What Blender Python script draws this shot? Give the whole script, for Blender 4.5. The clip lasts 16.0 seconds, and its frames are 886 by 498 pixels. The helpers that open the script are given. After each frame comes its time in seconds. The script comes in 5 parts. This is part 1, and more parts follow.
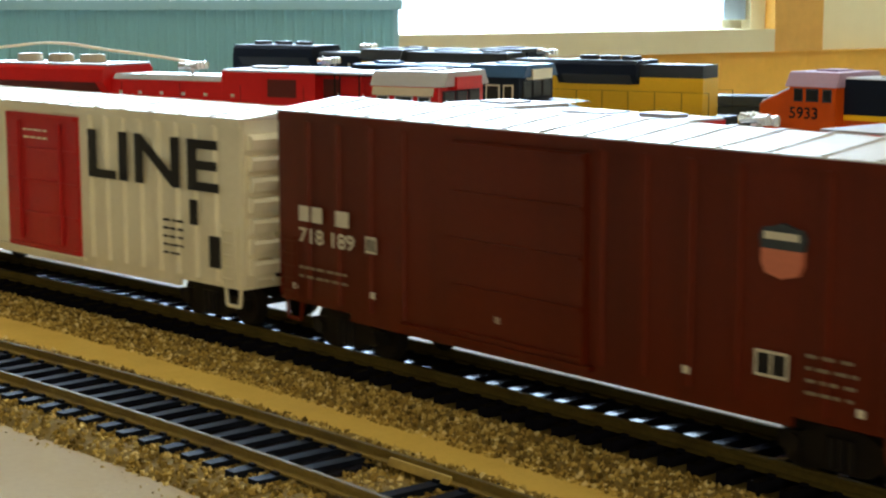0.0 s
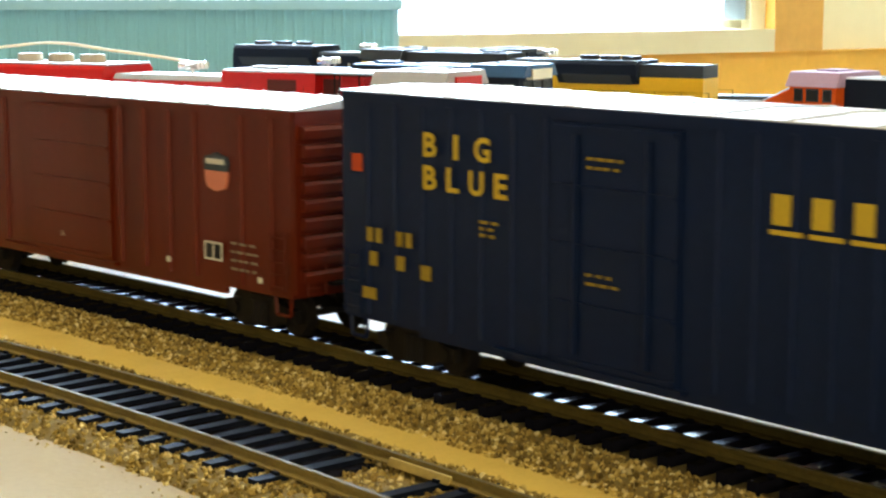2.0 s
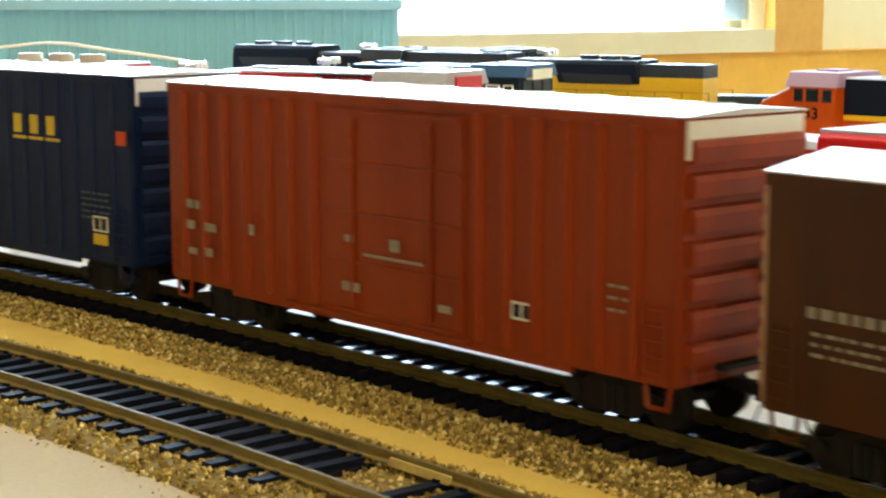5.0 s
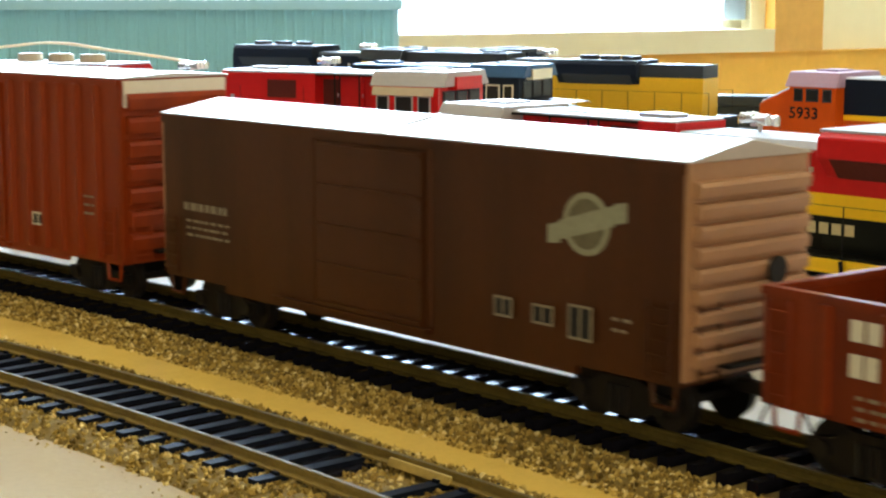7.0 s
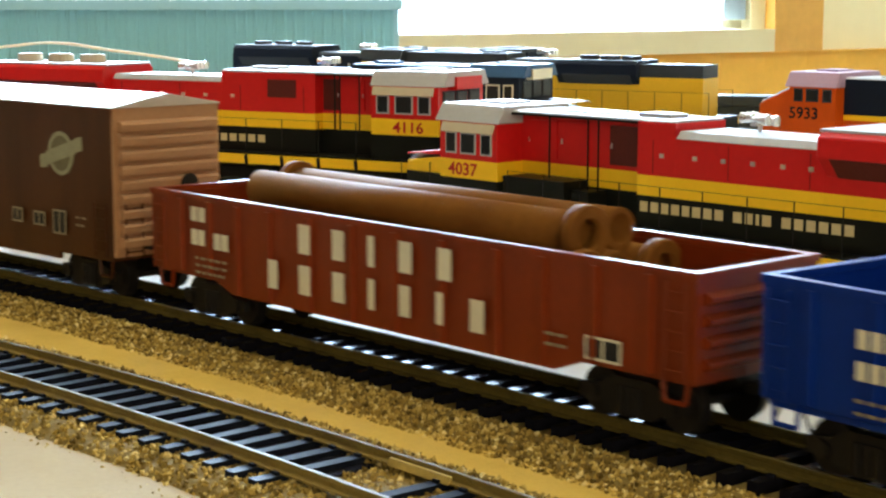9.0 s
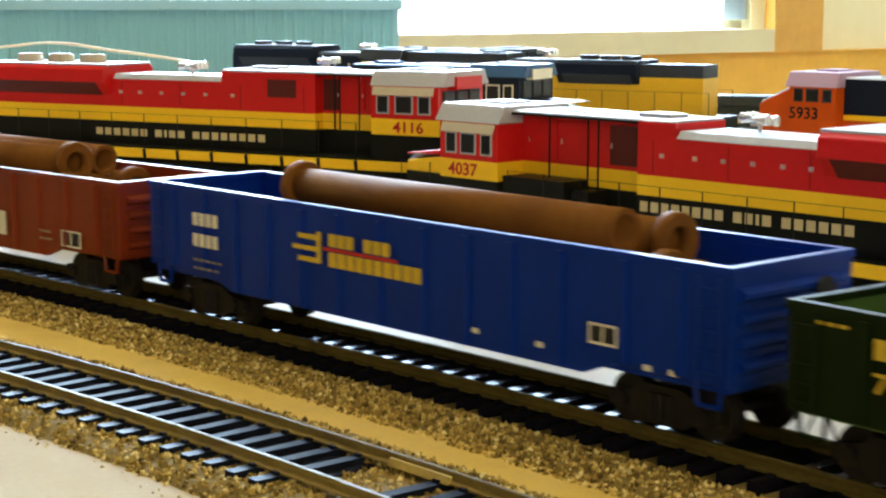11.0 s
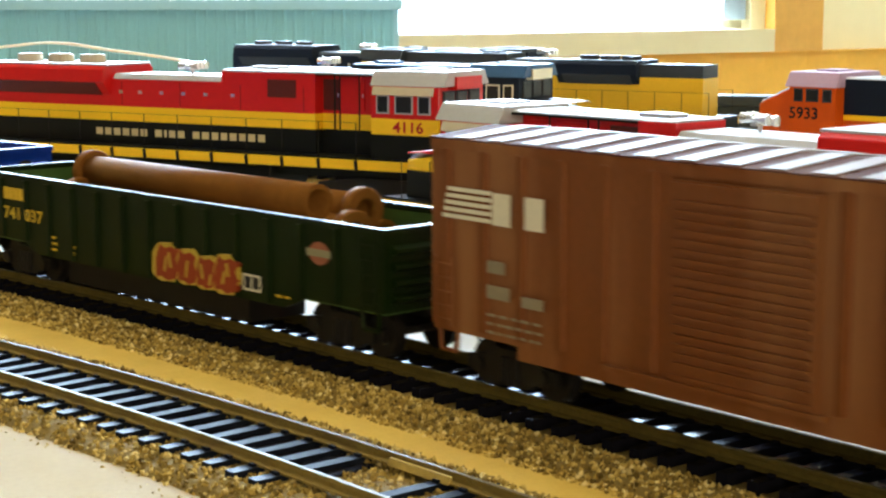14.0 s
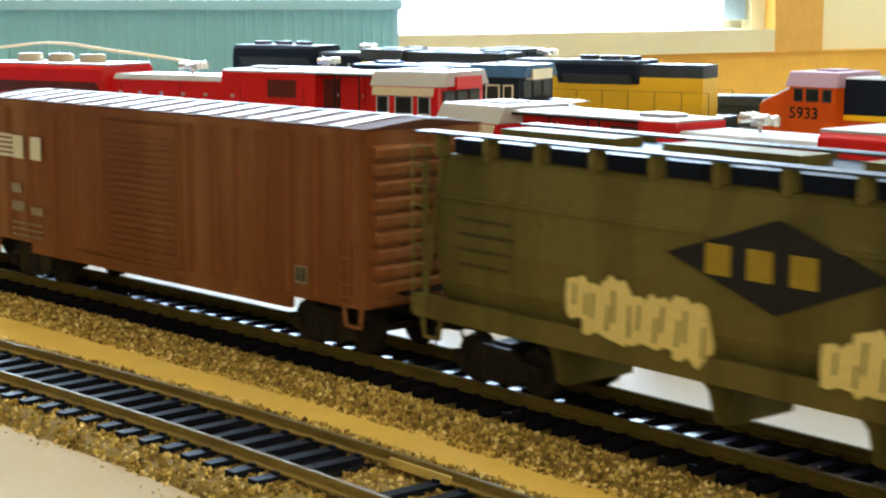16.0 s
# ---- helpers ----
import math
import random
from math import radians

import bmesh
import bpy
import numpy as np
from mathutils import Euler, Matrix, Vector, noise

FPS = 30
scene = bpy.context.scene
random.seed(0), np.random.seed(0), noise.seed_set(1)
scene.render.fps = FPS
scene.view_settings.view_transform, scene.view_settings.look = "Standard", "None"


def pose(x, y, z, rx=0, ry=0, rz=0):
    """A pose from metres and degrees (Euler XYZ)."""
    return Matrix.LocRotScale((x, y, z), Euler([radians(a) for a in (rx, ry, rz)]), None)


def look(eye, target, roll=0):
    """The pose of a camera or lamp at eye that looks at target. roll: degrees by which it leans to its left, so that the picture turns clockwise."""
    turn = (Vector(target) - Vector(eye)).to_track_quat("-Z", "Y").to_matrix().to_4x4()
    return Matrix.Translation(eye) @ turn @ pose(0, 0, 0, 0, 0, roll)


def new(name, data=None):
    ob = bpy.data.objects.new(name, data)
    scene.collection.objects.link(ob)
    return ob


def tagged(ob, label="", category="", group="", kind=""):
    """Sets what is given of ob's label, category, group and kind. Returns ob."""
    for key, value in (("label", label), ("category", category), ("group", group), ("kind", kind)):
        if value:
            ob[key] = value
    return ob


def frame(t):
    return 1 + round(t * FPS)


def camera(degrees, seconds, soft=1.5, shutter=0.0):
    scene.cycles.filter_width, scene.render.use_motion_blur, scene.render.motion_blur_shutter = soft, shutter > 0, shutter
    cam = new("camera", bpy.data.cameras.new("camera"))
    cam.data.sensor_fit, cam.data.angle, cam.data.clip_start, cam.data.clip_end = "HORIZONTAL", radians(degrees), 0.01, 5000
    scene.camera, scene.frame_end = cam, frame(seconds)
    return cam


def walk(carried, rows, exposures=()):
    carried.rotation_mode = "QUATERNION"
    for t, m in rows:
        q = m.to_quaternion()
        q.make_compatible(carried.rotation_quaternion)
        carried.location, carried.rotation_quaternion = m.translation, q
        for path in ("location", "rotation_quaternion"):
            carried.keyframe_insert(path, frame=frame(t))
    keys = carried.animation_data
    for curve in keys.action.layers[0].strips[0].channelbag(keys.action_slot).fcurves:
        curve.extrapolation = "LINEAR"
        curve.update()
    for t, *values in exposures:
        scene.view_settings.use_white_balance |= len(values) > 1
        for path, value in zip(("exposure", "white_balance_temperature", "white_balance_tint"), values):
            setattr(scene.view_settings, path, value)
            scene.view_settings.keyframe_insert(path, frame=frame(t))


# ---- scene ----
# exposure in stops; light in watts: window, added rear fill, ceiling lamp, side window
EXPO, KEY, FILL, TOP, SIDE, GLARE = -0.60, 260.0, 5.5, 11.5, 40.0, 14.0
STACK = (-0.700, 0.475, 40.0)
# standing locomotives: centre line at the cab's rear wall (first two), or near rear corner of the cab; heading, height, facing
LOCO_A = (-0.5475, 0.1378, 26.0, -0.0032)
LOCO_B = (-0.4309, 0.1159, 7.3, -0.0100)
LOCO_D = (-0.6244, 0.2280, 26.0, -0.006)
LOCO_E = (-0.8160, 0.3180, 26.0, -0.006, -1)
LOCO_F = (-0.4355, 0.2618, 12.0, -0.0045)
LOCO_G = (-0.8120, 0.3700, 26.0, -0.006)
BLD = (-1.1816, 0.5573, 58.0, 92.5)
CABLE_PTS = ((-0.7892, 0.0543, 0.0517), (-0.7772, 0.0718, 0.0544), (-0.7666, 0.0873, 0.0559), (-0.739, 0.1066, 0.0526), (-0.7132, 0.123, 0.0494), (-0.6961, 0.1274, 0.0477))
# ---- the camera: it stands still on the table's edge ----
cam = camera(29.40, 16.0, soft=2.3, shutter=0.5)
VIEW = Matrix.Translation((0.0, -0.22198, 0.07796)) @ Matrix.Rotation(radians(55.056), 4, "Z") @ Matrix.Rotation(radians(90 - 8.5296), 4, "X")
SHIFTS = ((0.0, -0.68), (0.6, -0.36), (1.5, -0.02), (3.0, 0.36), (4.2, 0.27), (6.5, 0.0), (9.0, -0.05), (11.5, -0.04), (14.0, 0.1), (16.0, 0.02))
walk(cam, [(0.0, VIEW), (16.0, VIEW)], exposures=[(t, EXPO + e) for t, e in SHIFTS])

# ---- light: daylight through the window behind the yard, and fill from an added rear opening ----
world = bpy.data.worlds.new("daylight")
world.use_nodes = True
scene.world = world
wn = world.node_tree
sky = wn.nodes.new("ShaderNodeTexSky")
sky.sky_type, sky.sun_disc = "NISHITA", False
sky.sun_elevation, sky.sun_rotation = radians(40), radians(300)
wn.nodes["Background"].inputs["Strength"].default_value = 0.12
wn.links.new(sky.outputs[0], wn.nodes["Background"].inputs["Color"])


def window_light(name, m, wide, high, power, colour):
    lamp = bpy.data.lights.new(name, "AREA")
    lamp.shape, lamp.size, lamp.size_y = "RECTANGLE", wide, high
    lamp.energy, lamp.color = power, colour
    new(name, lamp).matrix_world = m


window_light("window_daylight", look((-2.02, 1.04, 0.67), (0, 1.04, 0.45)), 1.4, 1.2, KEY, (0.56, 0.76, 1.0))
# unseen source, added to fill the faces turned to the camera
window_light("rear_fill_light", look((0.6, -2.45, 0.75), (-0.3, 0.3, 0.0)), 2.2, 1.2, FILL, (1.0, 0.80, 0.43))
window_light("side_window_daylight", look((2.45, -1.2, 0.75), (-0.3, 0.0, 0.0)), 1.2, 1.1, SIDE, (1.0, 0.81, 0.50))
window_light("ceiling_lamp", look((-0.36, 0.14, 1.50), (-0.36, 0.14, 0.0)), 1.1, 0.5, TOP, (1.0, 0.81, 0.38))

# ---- materials ----
MATS = {}


def mat(name, colour, rough=0.5, metal=0.0, grain=0.12, size=700.0, bump=0.15, dirt=0.0, dirt_colour=(0.10, 0.07, 0.05), coat=0.0, glow=0.0, streak=False, spec=0.22):
    """A worn painted, metal or moulded surface: fine grain, larger stains, fine relief."""
    m = bpy.data.materials.new(name)
    m.use_nodes = True
    n, l = m.node_tree.nodes, m.node_tree.links
    b = n["Principled BSDF"]
    co = n.new("ShaderNodeTexCoord")
    fine = n.new("ShaderNodeTexNoise")
    fine.inputs["Scale"].default_value, fine.inputs["Detail"].default_value = size, 5
    big = n.new("ShaderNodeTexNoise")
    big.inputs["Scale"].default_value, big.inputs["Detail"].default_value = size / 9, 4
    vec = co.outputs["Object"]
    if streak:
        mp = n.new("ShaderNodeMapping")
        mp.inputs["Scale"].default_value = (1, 1, 0.12)
        l.new(vec, mp.inputs["Vector"])
        vec = mp.outputs["Vector"]
    l.new(co.outputs["Object"], fine.inputs["Vector"])
    l.new(vec, big.inputs["Vector"])
    mix = n.new("ShaderNodeMix")
    mix.data_type = "RGBA"
    c = Vector(colour)
    mix.inputs["A"].default_value = (*(c * (1 - grain)), 1)
    mix.inputs["B"].default_value = (*(min(1, v * (1 + grain)) for v in c), 1)
    l.new(fine.outputs["Fac"], mix.inputs["Factor"])
    out = mix.outputs["Result"]
    ramp = n.new("ShaderNodeMapRange")
    ramp.inputs["From Min"].default_value, ramp.inputs["From Max"].default_value = 0.48, 0.72
    ramp.inputs["To Max"].default_value = dirt
    l.new(big.outputs["Fac"], ramp.inputs["Value"])
    mix2 = n.new("ShaderNodeMix")
    mix2.data_type = "RGBA"
    l.new(ramp.outputs["Result"], mix2.inputs["Factor"])
    l.new(out, mix2.inputs["A"])
    mix2.inputs["B"].default_value = (*dirt_colour, 1)
    l.new(mix2.outputs["Result"], b.inputs["Base Color"])
    rr = n.new("ShaderNodeMapRange")
    rr.inputs["To Min"].default_value, rr.inputs["To Max"].default_value = max(0.02, rough - 0.1), min(1, rough + 0.12)
    l.new(big.outputs["Fac"], rr.inputs["Value"])
    l.new(rr.outputs["Result"], b.inputs["Roughness"])
    b.inputs["Metallic"].default_value = metal
    b.inputs["Specular IOR Level"].default_value = spec
    b.inputs["Coat Weight"].default_value = coat
    if bump:
        bp = n.new("ShaderNodeBump")
        bp.inputs["Strength"].default_value, bp.inputs["Distance"].default_value = bump, 0.0004
        l.new(fine.outputs["Fac"], bp.inputs["Height"])
        l.new(bp.outputs["Normal"], b.inputs["Normal"])
    if glow:
        b.inputs["Emission Color"].default_value = (*colour, 1)
        b.inputs["Emission Strength"].default_value = glow
    MATS[name] = m
    return m


def glass_mat():
    m = mat("dark_cab_glass", (0.02, 0.022, 0.024), 0.3, 0, 0.05, 300, 0, spec=0.1)
    return m


BLACK = mat("black_plastic", (0.0072, 0.0072, 0.0078), 0.5)
UNDER = mat("weathered_underframe", (0.009, 0.0075, 0.006), 0.6, 0, 0.3, 500, 0.3, 0.5, (0.0225, 0.0165, 0.011))
STEEL = mat("dull_steel", (0.42, 0.41, 0.40), 0.3, 1.0, 0.1)
RAIL = mat("weathered_rail", (0.22, 0.155, 0.036), 0.6, 0.0, 0.3, 900, 0.15, 0.5, (0.10, 0.07, 0.035))
RAILTOP = mat("polished_rail_head", (0.13, 0.10, 0.036), 0.4, 0.0, 0.25, 500, 0.1, 0.4, (0.08, 0.06, 0.025), spec=0.1)
TIE_FRONT = mat("glossy_black_sleeper", (0.010, 0.013, 0.022), 0.36, 0, 0.3, 900, 0.12, 0.3, (0.014, 0.018, 0.03), spec=0.026)
TIE = mat("black_sleeper_plastic", (0.008, 0.008, 0.012), 0.10, 0, 0.3, 900, 0.02, 0.3, (0.012, 0.011, 0.011), spec=0.012)
# the sky's blue sheen is put into the sleepers' specular tint
for m in (TIE_FRONT, TIE):
    m.node_tree.nodes["Principled BSDF"].inputs["Specular Tint"].default_value = (0.42, 0.60, 1.0, 1)
CREAM = mat("cream_paint", (0.90, 0.86, 0.66), 0.4, 0, 0.06, 600, 0.1, 0.25, (0.55, 0.48, 0.33))
CREAM_ROOF = mat("cream_roof_paint", (0.80, 0.77, 0.66), 0.4, 0, 0.06, 600, 0.1, 0.2, (0.5, 0.45, 0.35))
DOOR_RED = mat("bright_red_paint", (0.50, 0.018, 0.018), 0.4, 0, 0.12, 600, 0.1)
CNW_RED = mat("oxide_red_paint", (0.12, 0.0135, 0.0022), 0.42, 0, 0.15, 600, 0.12, 0.7, (0.06, 0.009, 0.003), streak=True)
BLUE = mat("dark_blue_paint", (0.0053, 0.0142, 0.048), 0.42, 0, 0.2, 600, 0.12, 0.3, (0.0105, 0.0165, 0.0375), spec=0.12)
ORANGE_RED = mat("orange_red_paint", (0.255, 0.0353, 0.0037), 0.42, 0, 0.12, 600, 0.12, 0.6, (0.15, 0.02, 0.004), streak=True)
# seams paler than the roof panels between them
NS_SEAM = mat("pale_roof_seam", (0.24, 0.19, 0.17), 0.5, 0, 0.15, 600, 0.1, 0.4, (0.25, 0.15, 0.12))
NS_ROOF = mat("dusty_brown_roof", (0.085, 0.034, 0.024), 0.75, 0, 0.2, 600, 0.15, 0.5, (0.14, 0.08, 0.06), spec=0.03)
BROWN = mat("box_car_brown_paint", (0.068, 0.0195, 0.0032), 0.45, 0, 0.15, 600, 0.12, 0.7, (0.032, 0.010, 0.003), streak=True)
NS_BROWN = mat("faded_brown_paint", (0.176, 0.0528, 0.0112), 0.5, 0, 0.18, 600, 0.15, 0.9, (0.30, 0.135, 0.055), streak=True)
GON_RED = mat("gondola_red_paint", (0.2, 0.0272, 0.0032), 0.42, 0, 0.15, 600, 0.12, 0.7, (0.11, 0.016, 0.004), streak=True)
GON_BLUE = mat("bright_blue_paint", (0.0023, 0.0255, 0.225), 0.4, 0, 0.12, 600, 0.1, 0.2, (0.003, 0.009, 0.105), spec=0.1)
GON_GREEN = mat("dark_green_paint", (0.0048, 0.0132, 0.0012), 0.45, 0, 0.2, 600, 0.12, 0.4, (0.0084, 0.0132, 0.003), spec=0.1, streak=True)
# interior green, lighter than the outer walls
GREEN_IN = mat("light_interior_green", (0.055, 0.115, 0.028), 0.5, 0, 0.2, 600, 0.12, 0.4, (0.06, 0.06, 0.03))
HOPPER = mat("weathered_olive_grey", (0.153, 0.1278, 0.0378), 0.65, 0, 0.2, 500, 0.15, 0.9, (0.055, 0.045, 0.013), streak=True, spec=0.08)
PIPE = mat("rust_brown_pipe", (0.192, 0.0784, 0.0144), 0.68, 0, 0.2, 500, 0.1, 0.5, (0.12, 0.044, 0.0104), spec=0.05)
DIM = mat("worn_white_stencil", (0.27, 0.23, 0.16), 0.5, 0, 0.2, 900, 0)
WHITE = mat("white_lettering", (0.72, 0.68, 0.55), 0.5, 0, 0.1, 900, 0)
YELLOW = mat("yellow_lettering", (0.62, 0.42, 0.03), 0.5, 0, 0.15, 900, 0)
DIM_YELLOW = mat("worn_yellow_stencil", (0.34, 0.23, 0.02), 0.5, 0, 0.2, 900, 0)
DIM_SLATE = mat("worn_slate_stencil", (0.07, 0.085, 0.11), 0.5, 0, 0.2, 900, 0)
DARK = mat("black_lettering", (0.012, 0.012, 0.014), 0.5, 0, 0.1, 900, 0)
SIGNAL = mat("orange_reflector", (0.55, 0.065, 0.008), 0.4, 0, 0.1, 900, 0)
SALMON = mat("salmon_shield", (0.68, 0.22, 0.13), 0.5, 0, 0.1, 900, 0)
SLATE = mat("slate_shield_band", (0.05, 0.065, 0.075), 0.5, 0, 0.1, 900, 0)
HOPPER_INK = mat("faded_black_stencil", (0.055, 0.046, 0.018), 0.6, 0, 0.3, 900, 0)
GRAF_RED = mat("graffiti_red", (0.27, 0.04, 0.012), 0.5, 0, 0.2, 900, 0)
GRAF_YEL = mat("graffiti_yellow", (0.50, 0.36, 0.05), 0.5, 0, 0.2, 900, 0)
GRAF_PALE = mat("graffiti_pale", (0.80, 0.66, 0.25), 0.5, 0, 0.15, 900, 0)
KC_RED = mat("locomotive_red", (0.60, 0.012, 0.012), 0.38, 0, 0.1, 500, 0.06)
KC_YELLOW = mat("locomotive_yellow", (0.95, 0.57, 0.015), 0.4, 0, 0.06, 500, 0.06)
KC_BLACK = mat("locomotive_black", (0.008, 0.009, 0.007), 0.4, 0, 0.1, 500, 0.06, spec=0.1)
KC_ROOF = mat("silver_grey_roof", (0.44, 0.44, 0.46), 0.42, 0.1, 0.08, 500, 0.08)
SILVER = mat("bright_metal_fittings", (0.72, 0.70, 0.66), 0.28, 0.9, 0.08, 500, 0.05)
NAME_GOLD = mat("cream_gold_lettering", (0.66, 0.54, 0.28), 0.5, 0, 0.1, 900, 0)
BEIGE = mat("beige_sunshade", (0.56, 0.48, 0.35), 0.5, 0, 0.08, 500, 0.05)
GLASS = glass_mat()
# pale tone puts the window's glare into three box car roofs
GLARE_ROOF = mat("pale_glare_roof", (0.62, 0.62, 0.62), 0.34, 0, 0.08, 400, 0.08, 0.2, (0.45, 0.42, 0.38), spec=0.5)
# darker than the front rails: the train's shade is put into the colour
RAIL_MAIN = mat("shaded_main_rail", (0.10, 0.075, 0.018), 0.65, 0.0, 0.3, 900, 0.15, 0.5, (0.05, 0.037, 0.012), spec=0.03)
MAROON = mat("dark_maroon_grille", (0.10, 0.014, 0.010), 0.5, 0, 0.2, 900, 0.2)
FADED = mat("faded_salmon", (0.30, 0.10, 0.055), 0.5, 0, 0.25, 900, 0)
FADED_PALE = mat("faded_pale_band", (0.25, 0.24, 0.15), 0.5, 0, 0.25, 900, 0)
OR_ORANGE = mat("locomotive_orange", (0.62, 0.085, 0.006), 0.38, 0, 0.08, 500, 0.06)
# pinkish-lavender highlights are put into this roof's base colour
PINK_ROOF = mat("highlit_cab_roof", (0.46, 0.32, 0.46), 0.35, 0, 0.08, 500, 0.06)
GREY_ROOF = mat("slate_grey_roof", (0.042, 0.048, 0.056), 0.5, 0, 0.1, 500, 0.06, spec=0.08)
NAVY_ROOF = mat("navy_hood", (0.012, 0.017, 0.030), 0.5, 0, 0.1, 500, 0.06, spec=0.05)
UP_YELLOW = mat("armour_yellow", (0.78, 0.44, 0.02), 0.38, 0, 0.08, 500, 0.06)
# a dark roof: the blue is reflected sky painted into it
SHEEN_ROOF = mat("sky_sheen_roof", (0.045, 0.11, 0.24), 0.4, 0, 0.1, 500, 0.06, spec=0.12)
TEAL = mat("teal_sheet_metal", (0.23, 0.47, 0.50), 0.45, 0, 0.06, 300, 0.06, 0.2, (0.27, 0.50, 0.53), streak=True)
TEAL_TRIM = mat("pale_teal_trim", (0.30, 0.50, 0.54), 0.5, 0, 0.06, 300, 0.05)
CABLE = mat("cream_cable", (0.88, 0.87, 0.74), 0.5, 0, 0.08, 500, 0.05)
BOARD = mat("tan_board", (0.62, 0.425, 0.095), 0.75, 0, 0.10, 900, 0.3, 0.25, (0.46, 0.30, 0.062))
FIBRE = mat("pale_fibreboard", (0.40, 0.305, 0.165), 0.8, 0, 0.08, 700, 0.3, 0.2, (0.38, 0.28, 0.145))
PALE = mat("pale_painted_tabletop", (0.46, 0.45, 0.43), 0.4, 0, 0.05, 200, 0.1, 0.2, (0.38, 0.36, 0.32))
CORK = mat("cork_roadbed", (0.21, 0.145, 0.040), 0.85, 0, 0.35, 1200, 0.6)
# for the unseen walls: kept dark so they bounce little light
DARK_WALL = mat("dark_low_bounce_wall", (0.13, 0.075, 0.035), 0.6, 0, 0.2, 30, 0.1, 0.3)
WALL = mat("cream_wall_paint", (0.90, 0.81, 0.56), 0.7, 0, 0.03, 40, 0.1, 0.15, (0.66, 0.55, 0.32))
CEIL = mat("tan_ceiling_paint", (0.50, 0.44, 0.34), 0.8, 0, 0.03, 40, 0.1)
FLOOR = mat("brown_floor_boards", (0.24, 0.14, 0.07), 0.5, 0, 0.2, 30, 0.1, 0.3)
WOOD = mat("orange_varnished_wood", (0.88, 0.48, 0.07), 0.42, 0, 0.12, 60, 0.1, 0.4, (0.74, 0.36, 0.045))
TRIM = mat("orange_wood_casing", (0.74, 0.40, 0.09), 0.42, 0, 0.12, 60, 0.1, 0.4, (0.55, 0.27, 0.06), streak=True)
SILL = mat("cream_window_trim", (0.78, 0.70, 0.48), 0.5, 0, 0.04, 60, 0.05)
CURTAIN = mat("pale_blue_curtain", (0.45, 0.55, 0.66), 0.8, 0, 0.08, 60, 0.1)


def ballast_mat():
    m = mat("brown_ballast", (0.20, 0.125, 0.045), 0.85, 0, 0.45, 1500, 0.5)
    n, l = m.node_tree.nodes, m.node_tree.links
    geo = n.new("ShaderNodeNewGeometry")
    ramp = n.new("ShaderNodeValToRGB")
    cr = ramp.color_ramp
    cr.elements[0].color, cr.elements[1].color = (0.10, 0.065, 0.012, 1), (0.85, 0.70, 0.33, 1)
    e = cr.elements.new(0.55)
    e.color = (0.40, 0.27, 0.062, 1)
    e = cr.elements.new(0.85)
    e.color = (0.60, 0.44, 0.13, 1)
    l.new(geo.outputs["Random Per Island"], ramp.inputs["Fac"])
    l.new(ramp.outputs["Color"], n["Principled BSDF"].inputs["Base Color"])
    return m


BALLAST = ballast_mat()

# ---- building blocks: meshes are modelled in millimetres ----
MM = 0.001


def box(bm, x0, x1, y0, y1, z0, z1):
    v = [bm.verts.new(p) for p in ((x0, y0, z0), (x1, y0, z0), (x1, y1, z0), (x0, y1, z0), (x0, y0, z1), (x1, y0, z1), (x1, y1, z1), (x0, y1, z1))]
    for f in ((0, 3, 2, 1), (4, 5, 6, 7), (0, 1, 5, 4), (1, 2, 6, 5), (2, 3, 7, 6), (3, 0, 4, 7)):
        bm.faces.new([v[i] for i in f])
    return bm


def prism(bm, poly, axis, a, b):
    """A polygon given in the two other axes, pulled from a to b along axis."""
    def p(q, w):
        q = list(q)
        q.insert("xyz".index(axis), w)
        return q
    va, vb = [bm.verts.new(p(q, a)) for q in poly], [bm.verts.new(p(q, b)) for q in poly]
    n = len(poly)
    bm.faces.new(va[::-1])
    bm.faces.new(vb)
    for i in range(n):
        bm.faces.new((va[i], va[(i + 1) % n], vb[(i + 1) % n], vb[i]))
    bmesh.ops.recalc_face_normals(bm, faces=bm.faces)
    return bm


def rod(bm, p, q, r, n=8, r2=None):
    p, q = Vector(p), Vector(q)
    d = q - p
    bmesh.ops.create_cone(bm, cap_ends=True, segments=n, radius1=r, radius2=r if r2 is None else r2, depth=d.length,
                          matrix=Matrix.Translation((p + q) / 2) @ d.to_track_quat("Z", "Y").to_matrix().to_4x4())
    return bm


def tube(bm, x0, x1, y, z, ro, ri, n=28):
    """A hollow pipe along x."""
    rings = []
    for x, r in ((x0, ri), (x0, ro), (x1, ro), (x1, ri)):
        rings.append([bm.verts.new((x, y + r * math.cos(2 * math.pi * i / n), z + r * math.sin(2 * math.pi * i / n))) for i in range(n)])
    for k in range(4):
        a, b = rings[k], rings[(k + 1) % 4]
        for i in range(n):
            f = bm.faces.new((a[i], b[i], b[(i + 1) % n], a[(i + 1) % n]))
            f.smooth = k in (1, 3)
    bmesh.ops.recalc_face_normals(bm, faces=bm.faces)
    return bm


def soften(bm, w, seg=1):
    bmesh.ops.bevel(bm, geom=[e for e in bm.edges if len(e.link_faces) == 2 and e.calc_face_angle(0) > 0.5], offset=w, segments=seg, affect="EDGES", profile=0.6, clamp_overlap=True)
    return bm


def mesh_of(name, bm, material):
    me = bpy.data.meshes.new(name)
    bmesh.ops.scale(bm, vec=(MM, MM, MM), verts=bm.verts)
    bm.to_mesh(me)
    bm.free()
    me.materials.append(material)
    return me


def part(name, bm, material, parent=None, label=""):
    ob = new(name, mesh_of(name, bm, material))
    ob.parent = parent
    return tagged(ob, label)


